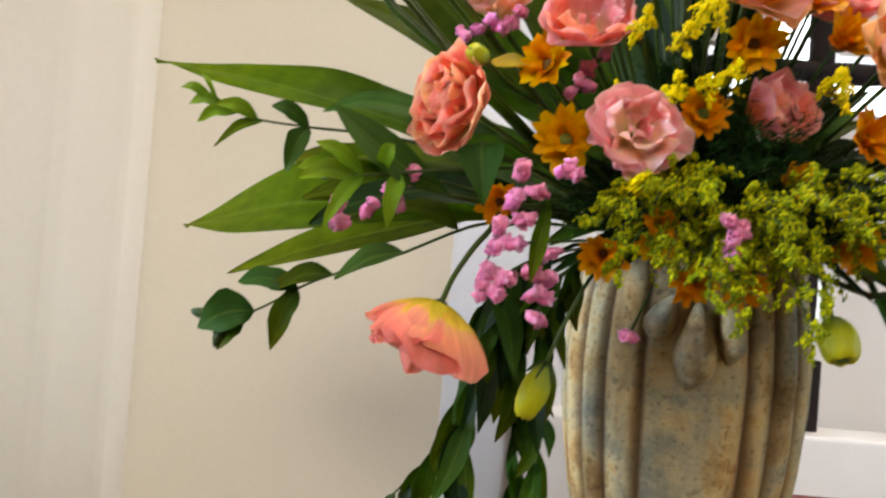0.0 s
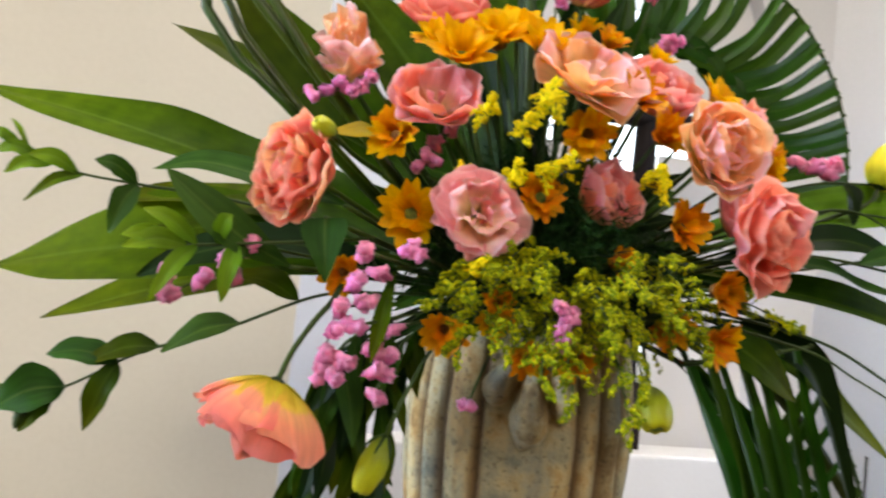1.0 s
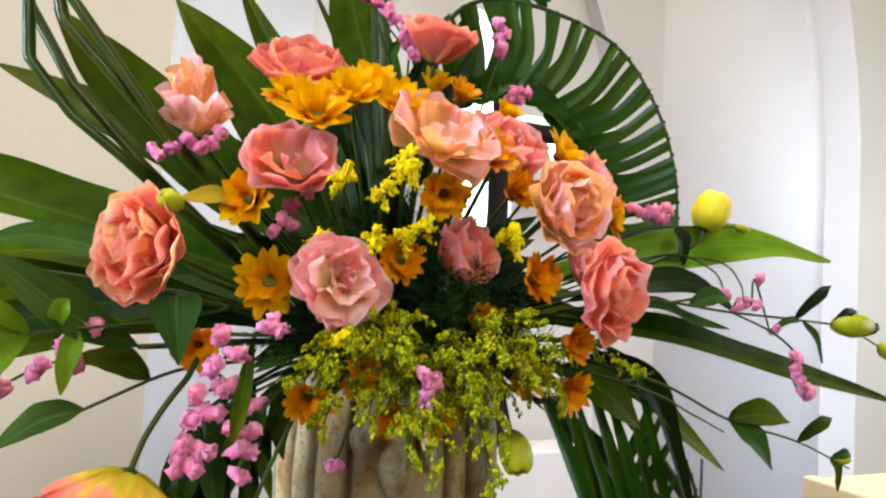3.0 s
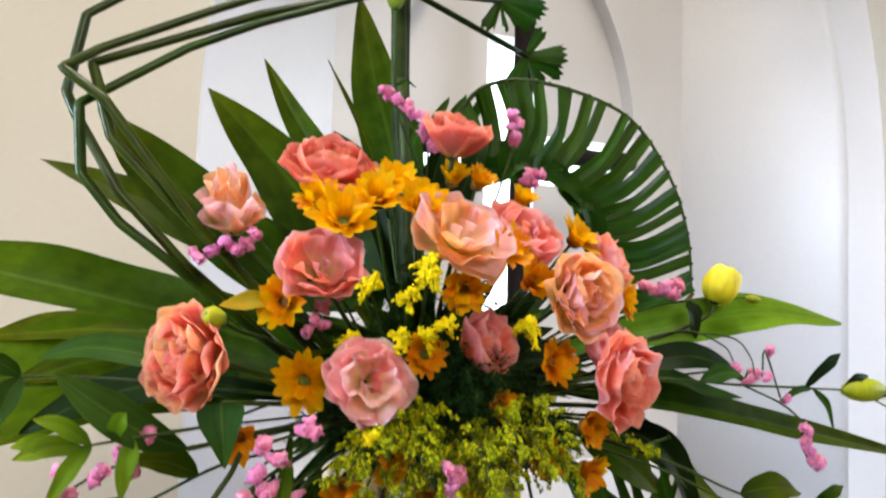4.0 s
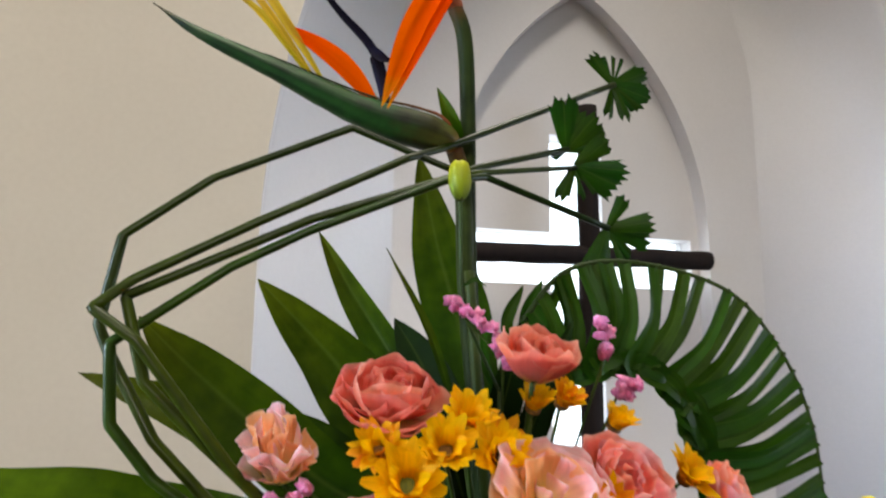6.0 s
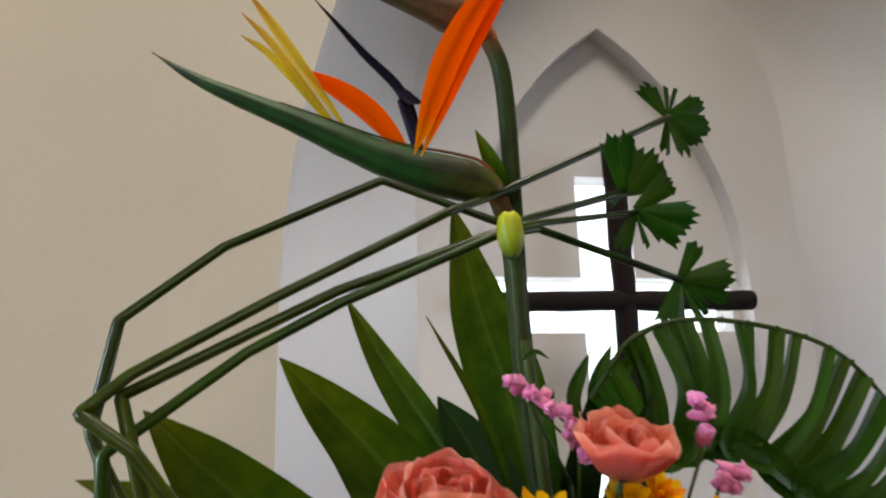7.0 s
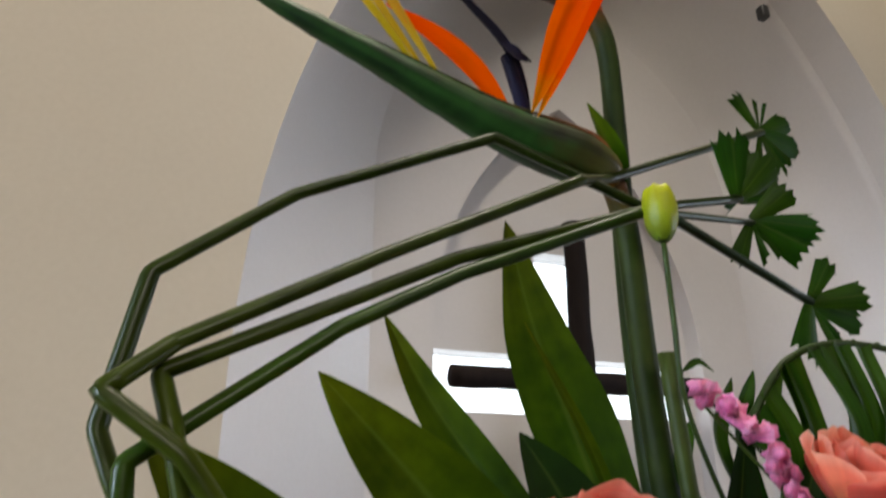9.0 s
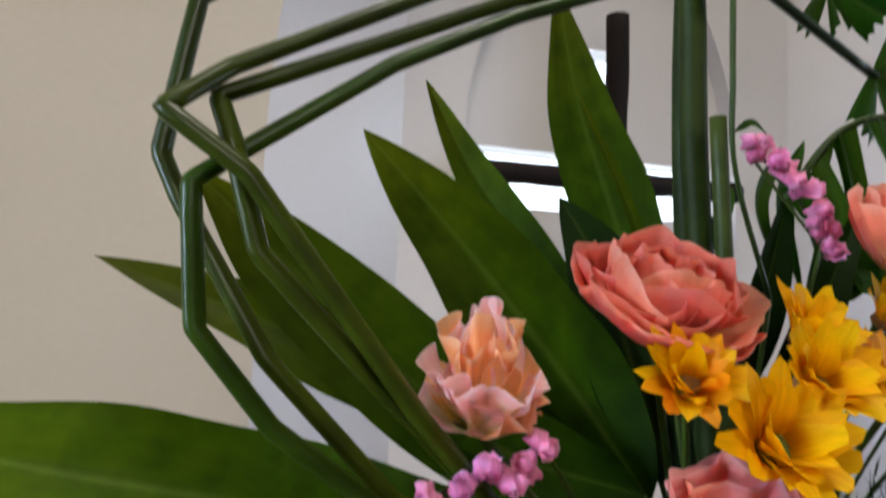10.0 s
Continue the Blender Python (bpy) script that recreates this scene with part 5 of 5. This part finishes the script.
def hanging_bud(line, r, ln, mat, label, seed=0, sepal=0.6, taper=1.0):
    pts = sweep(line, 7)
    t = thing("lisianthus_bud", line[0], label, "flower bud", "buds")
    bm = tube(bmesh.new(), pts, (0.0018, 0.0020), 6)
    tube(bm, anchored(line[0]), 0.0018, 6)
    part("stem", bm, STEM, t)
    d = (pts[-1] - pts[-2]).normalized()
    turn = frame_of(d)
    # petals rolled shut over one another: spiral seams and a blunt, slightly puckered end
    bm = bmesh.new()
    uv = bm.loops.layers.uv.verify()
    prof = [(0.0, 0.22), (0.06, 0.45), (0.16, 0.70), (0.30, 0.90), (0.46, 1.0), (0.62, 0.99), (0.76, 0.92), (0.87, 0.82), (0.95, 0.68), (1.0, 0.46), (0.965, 0.22)]
    rows = []
    for f, w in prof:
        row = []
        for k in range(40):
            a = 2 * math.pi * k / 40
            seam = ((k / 40 * 5 + 1.1 * f + seed * 0.3) % 1.0)
            q = r * (1 - (1 - w) * taper) * (0.90 + 0.12 * seam ** 0.7)
            z = ln * f + (0.02 * ln * math.sin(a * 5 + seed) * max(0, f - 0.8) * 5)
            row.append(bm.verts.new(pts[-1] + turn @ Vector((q * math.cos(a), q * math.sin(a), z))))
        rows.append(row)
    for j, (p0, p1) in enumerate(zip(rows, rows[1:])):
        for k in range(40):
            fc = bm.faces.new((p0[k], p0[(k + 1) % 40], p1[(k + 1) % 40], p1[k]))
            for lp, (x, y) in zip(fc.loops, ((k, j), (k + 1, j), (k + 1, j + 1), (k, j + 1))):
                lp[uv].uv = (x / 40, prof[y][0])
    bm.faces.new(rows[-1])
    part("rolled_petals", bm, mat, t)
    bm = bmesh.new()
    for q in range(5):
        petal(bm, pts[-1] - d * 0.002, turn, q * 1.257 + 0.5, ln * sepal, r * 0.28, 58, -8, 0.6, 0, q, 3, 6, 0.8, 0.9, r * 0.15)
    part("calyx", bm, STEM, t)


hanging_bud([(0.22, 0.66, 1.40), (0.185, 0.615, 1.372), (0.160, 0.602, 1.325), (0.147, 0.60, 1.290)], 0.0135, 0.052, BUD, "hanging closed yellow-green lisianthus bud", 1, 0.45, 1.15)
hanging_bud([(0.40, 0.64, 1.40), (0.394, 0.615, 1.372), (0.393, 0.605, 1.358), (0.393, 0.60, 1.350)], 0.0165, 0.041, BUD, "blunt yellow-green bud hanging beside the urn", 2, 0.4, 0.85)
hanging_bud([(0.12, 0.60, 1.52), (0.09, 0.57, 1.530), (0.078, 0.555, 1.537), (0.074, 0.552, 1.539)], 0.0085, 0.021, BUD, "small yellow-green bud by the coral bloom", 3)
hanging_bud([(0.50, 0.62, 1.50), (0.565, 0.595, 1.532), (0.598, 0.582, 1.550), (0.607, 0.580, 1.567)], 0.0205, 0.043, LEMON, "half open lemon yellow lisianthus bud on a green calyx", 5, 0.5, 0.75)
# bud that stands before the crossing of the rods
hanging_bud([(0.30, 0.72, 1.70), (0.258, 0.705, 1.78), (0.253, 0.702, 1.84), (0.251, 0.700, 1.894)], 0.0122, 0.040, BUD, "upright closed yellow-green bud before the crossed rods", 4, 0.35, 0.8)
leaf_thing([(0.2555, 0.703, 1.805), (0.268, 0.702, 1.812), (0.280, 0.702, 1.806)], 0.005, (0, -1, 0.2), LEAF_GREY, "tiny curled leaf on the bud's stem", "stem_leaf", stalk=False, steps=5)

# ---- drooping willow foliage beside the urn ----


def drooping(line, count, ln, seed, label):
    rng = random.Random(seed + 40)
    pts = sweep(line, 9)
    t = thing("drooping_branch", line[0], label, "foliage", "drooping branches")
    bm = tube(bmesh.new(), pts, (0.0022, 0.0010), 6)
    tube(bm, anchored(line[0]), 0.002, 6)
    part("stem", bm, STEM, t)
    for k in range(count):
        p = pts[int((0.12 + 0.86 * k / count) * (len(pts) - 1))]
        d = Vector((rng.uniform(-0.45, 0.45), rng.uniform(-0.4, 0.2), -1)).normalized()
        q = ln * rng.uniform(0.7, 1.15)
        part("leaf", blade(bmesh.new(), sweep([p, p + d * q * 0.5 + Vector((rng.uniform(-0.008, 0.008), -0.006, 0)), p + d * q], 5), q * rng.uniform(0.24, 0.34),
                           (rng.uniform(-0.8, 0.8), -0.8, 0.1), 0.3, 0.03, 0.4, 5, k), rng.choice((LEAF_DARK_SHADED, LEAF_DARK_SHADED, LEAF_GREY, LEAF, LEAF)), t)


DL = "drooping branch of narrow dark green leaves"
drooping([(0.18, 0.72, 1.39), (0.098, 0.70, 1.34), (0.085, 0.71, 1.25), (0.075, 0.71, 1.10)], 19, 0.080, 1, DL)
drooping([(0.20, 0.70, 1.39), (0.135, 0.68, 1.335), (0.130, 0.68, 1.23), (0.138, 0.68, 1.06)], 20, 0.078, 2, DL)
drooping([(0.20, 0.68, 1.40), (0.150, 0.66, 1.345), (0.148, 0.655, 1.25), (0.160, 0.655, 1.10)], 16, 0.066, 3, DL)
drooping([(0.18, 0.70, 1.40), (0.105, 0.66, 1.36), (0.095, 0.66, 1.30), (0.080, 0.665, 1.18)], 15, 0.080, 4, DL)
drooping([(0.16, 0.72, 1.38), (0.085, 0.72, 1.25), (0.05, 0.72, 1.17), (-0.005, 0.72, 1.10)], 11, 0.07, 5, DL)

# ---- palm fronds ----


def palm_frond(rachis, ends, count, width, label, bow=0.0, root=None, seed=0, peak=0.45, hug=0.0):
    """A frond: stiff rachis and a comb of strap leaflets that reach to the second line."""
    rng = random.Random(seed + 60)
    a, b = sweep(rachis, 12), sweep(ends, 12)
    if hug:
        b = [q.lerp(p, 0.2) for p, q in zip(a, b)]
    t = thing("palm_frond", rachis[0], label, "palm frond", "palm fronds")
    bm = tube(bmesh.new(), a, (0.0032, 0.0016), 7)
    # old leaflet scars along the rachis
    for p in a[::3]:
        blob(bm, p + Vector((0.001, -0.001, 0.001)), (0.0027, 0.0027, 0.0026), p.x * 40, 0.3, 1.5, 1)
    part("rachis", bm, STEM, t)
    part("stalk", tube(bmesh.new(), sweep(root, 8), 0.0032, 7), STALK, t)
    for k in range(count):
        f = (k + 0.5 + rng.uniform(-0.38, 0.38)) / count
        p, e = a[int(f * (len(a) - 1))], b[int(f * (len(b) - 1))]
        e = e + Vector((rng.uniform(-1, 1), rng.uniform(-1, 1), rng.uniform(-1, 1))) * 0.006
        tan = (a[min(int(f * (len(a) - 1)) + 1, len(a) - 1)] - a[max(int(f * (len(a) - 1)) - 1, 0)]).normalized()
        mid = p.lerp(e, 0.55) + tan * bow + Vector((0, rng.uniform(-0.012, 0.004), 0))
        line = [p, mid, e]
        if hug:
            # the inner half lies along the hoop's inner edge, one leaflet over the next
            for q in (0.35, 0.7, 1.0):
                line.append(b[min(int((f + hug * q * rng.uniform(0.9, 1.1)) * (len(b) - 1)), len(b) - 1)] + Vector((rng.uniform(-0.004, 0.004), rng.uniform(-0.008, 0.004), rng.uniform(-0.004, 0.004))))
        part("leaflet", blade(bmesh.new(), sweep(line, 7), width * rng.uniform(0.75, 1.2), (rng.uniform(-0.25, 0.25), -1, rng.uniform(-0.1, 0.3)), 0.35, 0.02, peak, 6, k, 0.22, foot=0.62), PALM, t)


palm_frond([(0.332, 0.740, 1.771), (0.381, 0.729, 1.829), (0.467, 0.727, 1.842), (0.584, 0.725, 1.814), (0.652, 0.723, 1.742), (0.685, 0.721, 1.659), (0.694, 0.721, 1.575)],
           [(0.363, 0.740, 1.692), (0.400, 0.729, 1.701), (0.436, 0.713, 1.705), (0.468, 0.710, 1.684), (0.488, 0.708, 1.650), (0.498, 0.708, 1.610), (0.498, 0.708, 1.545)],
           27, 0.0275, "deep green palm frond bent into a hoop", 0.010, [(0.42, 0.76, 1.46), (0.62, 0.725, 1.51), (0.694, 0.721, 1.575)], 1, 0.5, 0.2)
palm_frond([(0.455, 0.655, 1.385), (0.485, 0.655, 1.335), (0.520, 0.655, 1.290), (0.545, 0.655, 1.235), (0.560, 0.655, 1.15), (0.575, 0.655, 1.07)],
           [(0.600, 0.672, 1.300), (0.655, 0.675, 1.235), (0.690, 0.675, 1.170), (0.710, 0.675, 1.10), (0.715, 0.675, 1.02), (0.70, 0.675, 0.95)],
           13, 0.0190, "dark palm frond drooping beside the urn", 0.018, [(0.37, 0.72, 1.43), (0.42, 0.67, 1.41), (0.455, 0.655, 1.385)], 2)
palm_frond([(0.635, 0.685, 1.39), (0.670, 0.685, 1.32), (0.705, 0.685, 1.25), (0.725, 0.685, 1.17), (0.735, 0.685, 1.06)],
           [(0.560, 0.690, 1.250), (0.580, 0.690, 1.18), (0.595, 0.690, 1.10), (0.605, 0.69, 1.01), (0.615, 0.69, 0.93)],
           9, 0.0150, "dark palm frond woven through another one", 0.0, [(0.41, 0.74, 1.43), (0.55, 0.69, 1.43), (0.635, 0.685, 1.39)], 3)

palm_frond([(0.448, 0.640, 1.372), (0.520, 0.640, 1.384), (0.595, 0.642, 1.402)],
           [(0.535, 0.652, 1.190), (0.602, 0.655, 1.165), (0.690, 0.658, 1.150)],
           7, 0.0180, "dark palm frond hanging straight down", 0.0, [(0.37, 0.72, 1.42), (0.41, 0.67, 1.39), (0.448, 0.640, 1.372)], 4)

# curled leaflets at the hoop's loose end
CL = "dark curled palm leaflet behind the statice"
for k, pts in enumerate(([(0.339, 0.750, 1.814), (0.318, 0.750, 1.768), (0.339, 0.750, 1.717)], [(0.391, 0.750, 1.831), (0.365, 0.750, 1.771), (0.385, 0.750, 1.711)],
                         [(0.363, 0.752, 1.821), (0.341, 0.752, 1.771), (0.361, 0.752, 1.703)], [(0.305, 0.761, 1.782), (0.292, 0.761, 1.747), (0.312, 0.761, 1.692)])):
    leaf_thing(pts, 0.016, (0.2 - 0.1 * k, -1, 0.1), PALM, CL, "palm_leaflet", 0.4, 0.02, 0.45, 8, False, k)

# ---- folded green rods with trimmed fans ----


def kinked(points, per=5):
    """Straight runs with slightly rounded folds."""
    p = [Vector(q) for q in points]
    out = [p[0]]
    for i in range(1, len(p) - 1):
        a, b, c = p[i - 1], p[i], p[i + 1]
        r = min(0.0025, (a - b).length * 0.3, (c - b).length * 0.3)
        u, v = b + (a - b).normalized() * r, b + (c - b).normalized() * r
        out += [u.lerp(out[-1], 1 - k / per) for k in range(1, per)] + [u, u.lerp(v, 0.5).lerp(b, 0.5), v]
    return out + [p[-1]]


def fan(parent, at, strips, seed):
    """Trimmed leaf of a small palm: broad paddles and thin strips (angle, length, width at the tip) with cut ends."""
    rng = random.Random(seed + 20)
    for ang, ln, w in strips:
        a = radians(ang)
        d = Vector((math.cos(a), rng.uniform(-0.35, 0.25), math.sin(a))).normalized()
        side = d.cross(Vector((rng.uniform(-0.35, 0.35), -1, rng.uniform(-0.3, 0.3)))).normalized()
        lift = side.cross(d)
        folds = max(2, int(w / 0.004))
        bm = bmesh.new()
        uv = bm.loops.layers.uv.verify()
        rows = []
        for j in range(6):
            v = j / 5
            row = []
            for i in range(folds + 1):
                u = 2 * i / folds - 1
                hw = 0.5 * w * (0.28 + 0.72 * v ** 0.8)
                cut = (rng.uniform(-0.20, -0.04) if i % 2 else rng.uniform(-0.02, 0.10)) if j == 5 else 0.0
                pleat = 0.0012 * (1 if i % 2 else -1) * v + 0.25 * hw * (1 - u * u)
                row.append(bm.verts.new(Vector(at) + d * ln * v * (1 - 0.10 * u * u * v + cut) + side * hw * u + lift * pleat))
            rows.append(row)
        for j in range(5):
            for i in range(folds):
                fc = bm.faces.new((rows[j][i], rows[j][i + 1], rows[j + 1][i + 1], rows[j + 1][i]))
                for lp, (x, y) in zip(fc.loops, ((i, j), (i + 1, j), (i + 1, j + 1), (i, j + 1))):
                    lp[uv].uv = (x / folds, y / 5)
        part("fan_blade", bm, PALM, parent)


FAN_TOP = [(27, 0.064, 0.032), (-8, 0.062, 0.038), (-34, 0.055, 0.011), (-50, 0.048, 0.007), (68, 0.044, 0.007), (84, 0.045, 0.008), (101, 0.047, 0.01), (134, 0.052, 0.022), (-72, 0.054, 0.02), (-98, 0.048, 0.022)]
FAN_MID = [(98, 0.064, 0.038), (52, 0.055, 0.043), (26, 0.062, 0.035), (8, 0.055, 0.009), (-150, 0.029, 0.017)]
FAN_LOW = [(-6, 0.066, 0.029), (-24, 0.059, 0.043), (-50, 0.048, 0.009), (-66, 0.044, 0.007), (-84, 0.044, 0.007), (-112, 0.046, 0.023), (40, 0.051, 0.029)]
FAN_END = [(64, 0.044, 0.02), (8, 0.057, 0.029), (-10, 0.059, 0.038), (-38, 0.048, 0.008), (-54, 0.05, 0.007), (-70, 0.051, 0.009), (-90, 0.055, 0.017), (-114, 0.059, 0.032)]


def folded_rod(points, fans, label, r=0.0060):
    t = thing("folded_rod", points[-1], label, "folded stem", "folded rods")
    part("rod", tube(bmesh.new(), kinked(points), (r * 0.75, r), 10, 0.85), ROD, t)
    for k, (at, strips) in enumerate(fans):
        fan(t, at, strips, int(at[0] * 1000) + k)


RL = "smooth dark green folded stem in straight lengths"
folded_rod([(0.262, 0.722, 1.927), (0.142, 0.734, 1.972), (0.006, 0.740, 1.908), (-0.070, 0.725, 1.843), (-0.083, 0.720, 1.759), (-0.072, 0.715, 1.735), (-0.027, 0.702, 1.658), (0.038, 0.70, 1.589), (0.20, 0.73, 1.45)], [], RL)
folded_rod([(0.500, 0.825, 2.098), (0.245, 0.748, 1.963), (0.198, 0.715, 1.938), (0.051, 0.700, 1.858), (-0.052, 0.690, 1.798), (-0.080, 0.675, 1.771), (-0.042, 0.670, 1.744), (0.043, 0.670, 1.634), (0.22, 0.72, 1.45)],
           [((0.498, 0.825, 2.097), FAN_TOP)], RL + " with a fan")
folded_rod([(0.412, 0.785, 1.988), (0.282, 0.742, 1.942), (0.241, 0.712, 1.919), (0.101, 0.706, 1.865), (-0.057, 0.690, 1.783), (-0.049, 0.682, 1.759), (-0.035, 0.680, 1.709), (0.016, 0.680, 1.657), (0.22, 0.72, 1.46)],
           [((0.410, 0.785, 1.987), FAN_MID)], RL + " with a fan")
folded_rod([(0.425, 0.785, 1.966), (0.289, 0.738, 1.936), (0.250, 0.715, 1.924)], [((0.420, 0.783, 1.967), FAN_LOW)], "short dark green rod ending in a trimmed palm fan", 0.0045)
folded_rod([(0.455, 0.768, 1.889), (0.289, 0.733, 1.930), (0.238, 0.706, 1.915), (0.101, 0.700, 1.853), (0.030, 0.698, 1.814), (-0.067, 0.692, 1.742), (-0.061, 0.690, 1.673), (-0.024, 0.690, 1.627), (0.021, 0.690, 1.593), (0.20, 0.73, 1.45)],
           [((0.454, 0.768, 1.889), FAN_END)], RL + " with a fan")

# ---- birds of paradise ----


def spathe_body(bm, line, r):
    """A boat-shaped beak: pointed foot, keel, grooved sides, long drawn-out tip."""
    pts = sweep(line, 10)
    n = len(pts) - 1
    tube(bm, pts, lambda f: max(r * (0.30 + 0.70 * min(f / 0.26, 1) ** 0.8) * (1 - max(f - 0.30, 0) / 0.70) ** 1.0, 0.0009), 20, 0.8)
    for v in bm.verts:
        i = min(range(n + 1), key=lambda k: (pts[k] - v.co).length_squared)
        out = v.co - pts[i]
        d = out.normalized()
        # two lengthwise folds, and fine unevenness
        k = 1 - 0.16 * math.exp(-((d.z - 0.25) / 0.14) ** 2) - 0.10 * math.exp(-((d.z + 0.45) / 0.16) ** 2) + 0.10 * max(d.z - 0.6, 0)
        k += 0.07 * noise.noise(v.co * 45) + 0.04 * noise.noise(v.co * 130)
        v.co = pts[i] + out * k
    return bm


def bird_of_paradise(stem, beak, r, sepals, tongue, label, sheath=None, stem_r=0.010, skin=SPATHE):
    t = thing("bird_of_paradise", stem[0], label, "flower", "birds of paradise")
    part("stalk", tube(bmesh.new(), sweep(stem, 9), stem_r, 12), STALK, t)
    part("spathe", spathe_body(bmesh.new(), beak, r), skin, t, "dark green beak-like spathe with a reddish foot")
    seam = sweep(beak, 9)
    seam = [p + Vector((0, -0.35, 0.85)) * max(r * (0.42 + 0.58 * min(i / (len(seam) - 1) / 0.22, 1)) * (1 - max(i / (len(seam) - 1) - 0.30, 0) / 0.70) ** 1.05, 0.0009) for i, p in enumerate(seam)]
    part("seam", tube(bmesh.new(), seam[6:-16], (0.0022, 0.0006), 6), SPATHE_RED, t, "reddish seam along the spathe")
    for pts, w, m in sepals:
        part("sepal", blade(bmesh.new(), sweep(pts, 8), w, (0.1, -1, 0.1), 0.6, 0.0, 0.5, 6), m, t)
    if tongue:
        bm = blade(bmesh.new(), sweep(tongue, 8), 0.013, (0.2, -1, 0.2), 0.8, 0.0, 0.4, 5)
        b = Vector(tongue[1])
        blade(bm, sweep([b + Vector((-0.006, -0.002, 0.010)), b + Vector((0.006, -0.004, -0.002)), b + Vector((0.020, -0.004, -0.004))], 5), 0.014, (0, -1, 0.2), 0.5, 0, 0.4, 5)
        tube(bm, sweep([tongue[0], tongue[1]], 5), 0.0058, 7)
        part("tongue", bm, TONGUE, t, "dark blue arrow-shaped tongue")
    if sheath:
        part("sheath", blade(bmesh.new(), sweep(sheath, 8), 0.020, (-0.2, -1, 0), 0.6, 0, 0.35, 6), LEAF_LIGHT, t)


OR, YE = SEPAL_ORANGE, SEPAL_YELLOW
bird_of_paradise([(0.315, 0.78, 1.44), (0.294, 0.775, 1.66), (0.280, 0.772, 1.80), (0.274, 0.770, 1.927), (0.262, 0.766, 1.970)],
                 [(0.262, 0.765, 1.966), (0.244, 0.763, 1.981), (0.162, 0.763, 1.999), (0.070, 0.763, 2.035), (-0.021, 0.766, 2.072), (-0.069, 0.770, 2.101)], 0.026,
                 [([(0.172, 0.732, 1.998), (0.207, 0.724, 2.100), (0.275, 0.730, 2.220)], 0.027, OR), ([(0.179, 0.736, 1.998), (0.226, 0.734, 2.105), (0.282, 0.736, 2.203)], 0.018, OR),
                  ([(0.178, 0.768, 2.004), (0.128, 0.766, 2.054), (0.066, 0.766, 2.094)], 0.026, OR), ([(0.120, 0.764, 2.020), (0.052, 0.762, 2.117), (0.014, 0.764, 2.172)], 0.012, YE),
                  ([(0.112, 0.768, 2.022), (0.047, 0.766, 2.108), (0.010, 0.768, 2.150)], 0.009, YE), ([(0.110, 0.770, 2.022), (0.045, 0.770, 2.100), (0.010, 0.772, 2.128)], 0.009, YE)],
                 [(0.186, 0.760, 1.998), (0.166, 0.757, 2.064), (0.125, 0.757, 2.110), (0.078, 0.757, 2.167)], "bird of paradise flower with orange sepals and a dark green beak",
                 [(0.266, 0.762, 1.965), (0.255, 0.758, 2.000), (0.240, 0.760, 2.038)])
bird_of_paradise([(0.330, 0.81, 1.44), (0.302, 0.805, 1.70), (0.290, 0.798, 1.86), (0.284, 0.785, 2.02), (0.276, 0.775, 2.110), (0.262, 0.775, 2.152)],
                 [(0.270, 0.775, 2.146), (0.240, 0.772, 2.166), (0.185, 0.772, 2.187), (0.092, 0.772, 2.222), (0.040, 0.774, 2.246), (0.007, 0.775, 2.262)], 0.026,
                 [([(0.238, 0.768, 2.178), (0.223, 0.764, 2.305), (0.186, 0.768, 2.415)], 0.028, OR), ([(0.244, 0.770, 2.178), (0.260, 0.764, 2.338), (0.252, 0.768, 2.455)], 0.034, OR),
                  ([(0.244, 0.768, 2.172), (0.146, 0.768, 2.280), (0.070, 0.770, 2.366)], 0.015, YE), ([(0.236, 0.772, 2.178), (0.159, 0.772, 2.305), (0.102, 0.772, 2.385)], 0.028, OR),
                  ([(0.238, 0.776, 2.178), (0.190, 0.776, 2.310), (0.135, 0.776, 2.395)], 0.014, YE)],
                 [(0.244, 0.770, 2.178), (0.213, 0.770, 2.297), (0.178, 0.772, 2.342), (0.144, 0.774, 2.382)], "upper bird of paradise flower with orange sepals and a reddish beak", stem_r=0.0095, skin=SPATHE_RED)
bird_of_paradise([(0.40, 0.76, 1.43), (0.60, 0.73, 1.36), (0.78, 0.72, 1.16), (0.83, 0.72, 1.145)],
                 [(0.825, 0.72, 1.145), (0.84, 0.718, 1.142), (0.89, 0.715, 1.13), (0.95, 0.71, 1.11), (1.0, 0.705, 1.10)], 0.016,
                 [([(0.84, 0.716, 1.145), (0.844, 0.712, 1.178), (0.854, 0.712, 1.206)], 0.016, OR), ([(0.83, 0.718, 1.145), (0.822, 0.714, 1.170), (0.826, 0.714, 1.196)], 0.013, OR)], None,
                 "low bird of paradise flower beside the drooping palm", stem_r=0.007)

# ---- fittings on the wall ----
t = thing("wall_lamp", (2.68, 1.90, 4.60), "dark metal wall lamp high beside the arch", "wall lamp")
part("arm", box(bmesh.new(), 2.655, 2.705, 1.74, 1.899, 4.60, 4.63, 0.004), BLACK, t)
part("shade", box(bmesh.new(), 2.40, 2.96, 1.66, 1.76, 4.585, 4.645, 0.01), BLACK, t)
t = thing("wall_hook", (2.04, 2.07, 3.67), "small dark hook on the edge of the arch", "hook")
part("bracket", box(bmesh.new(), 2.02, 2.055, 2.05, 2.09, 3.63, 3.69, 0.006), BLACK, t)
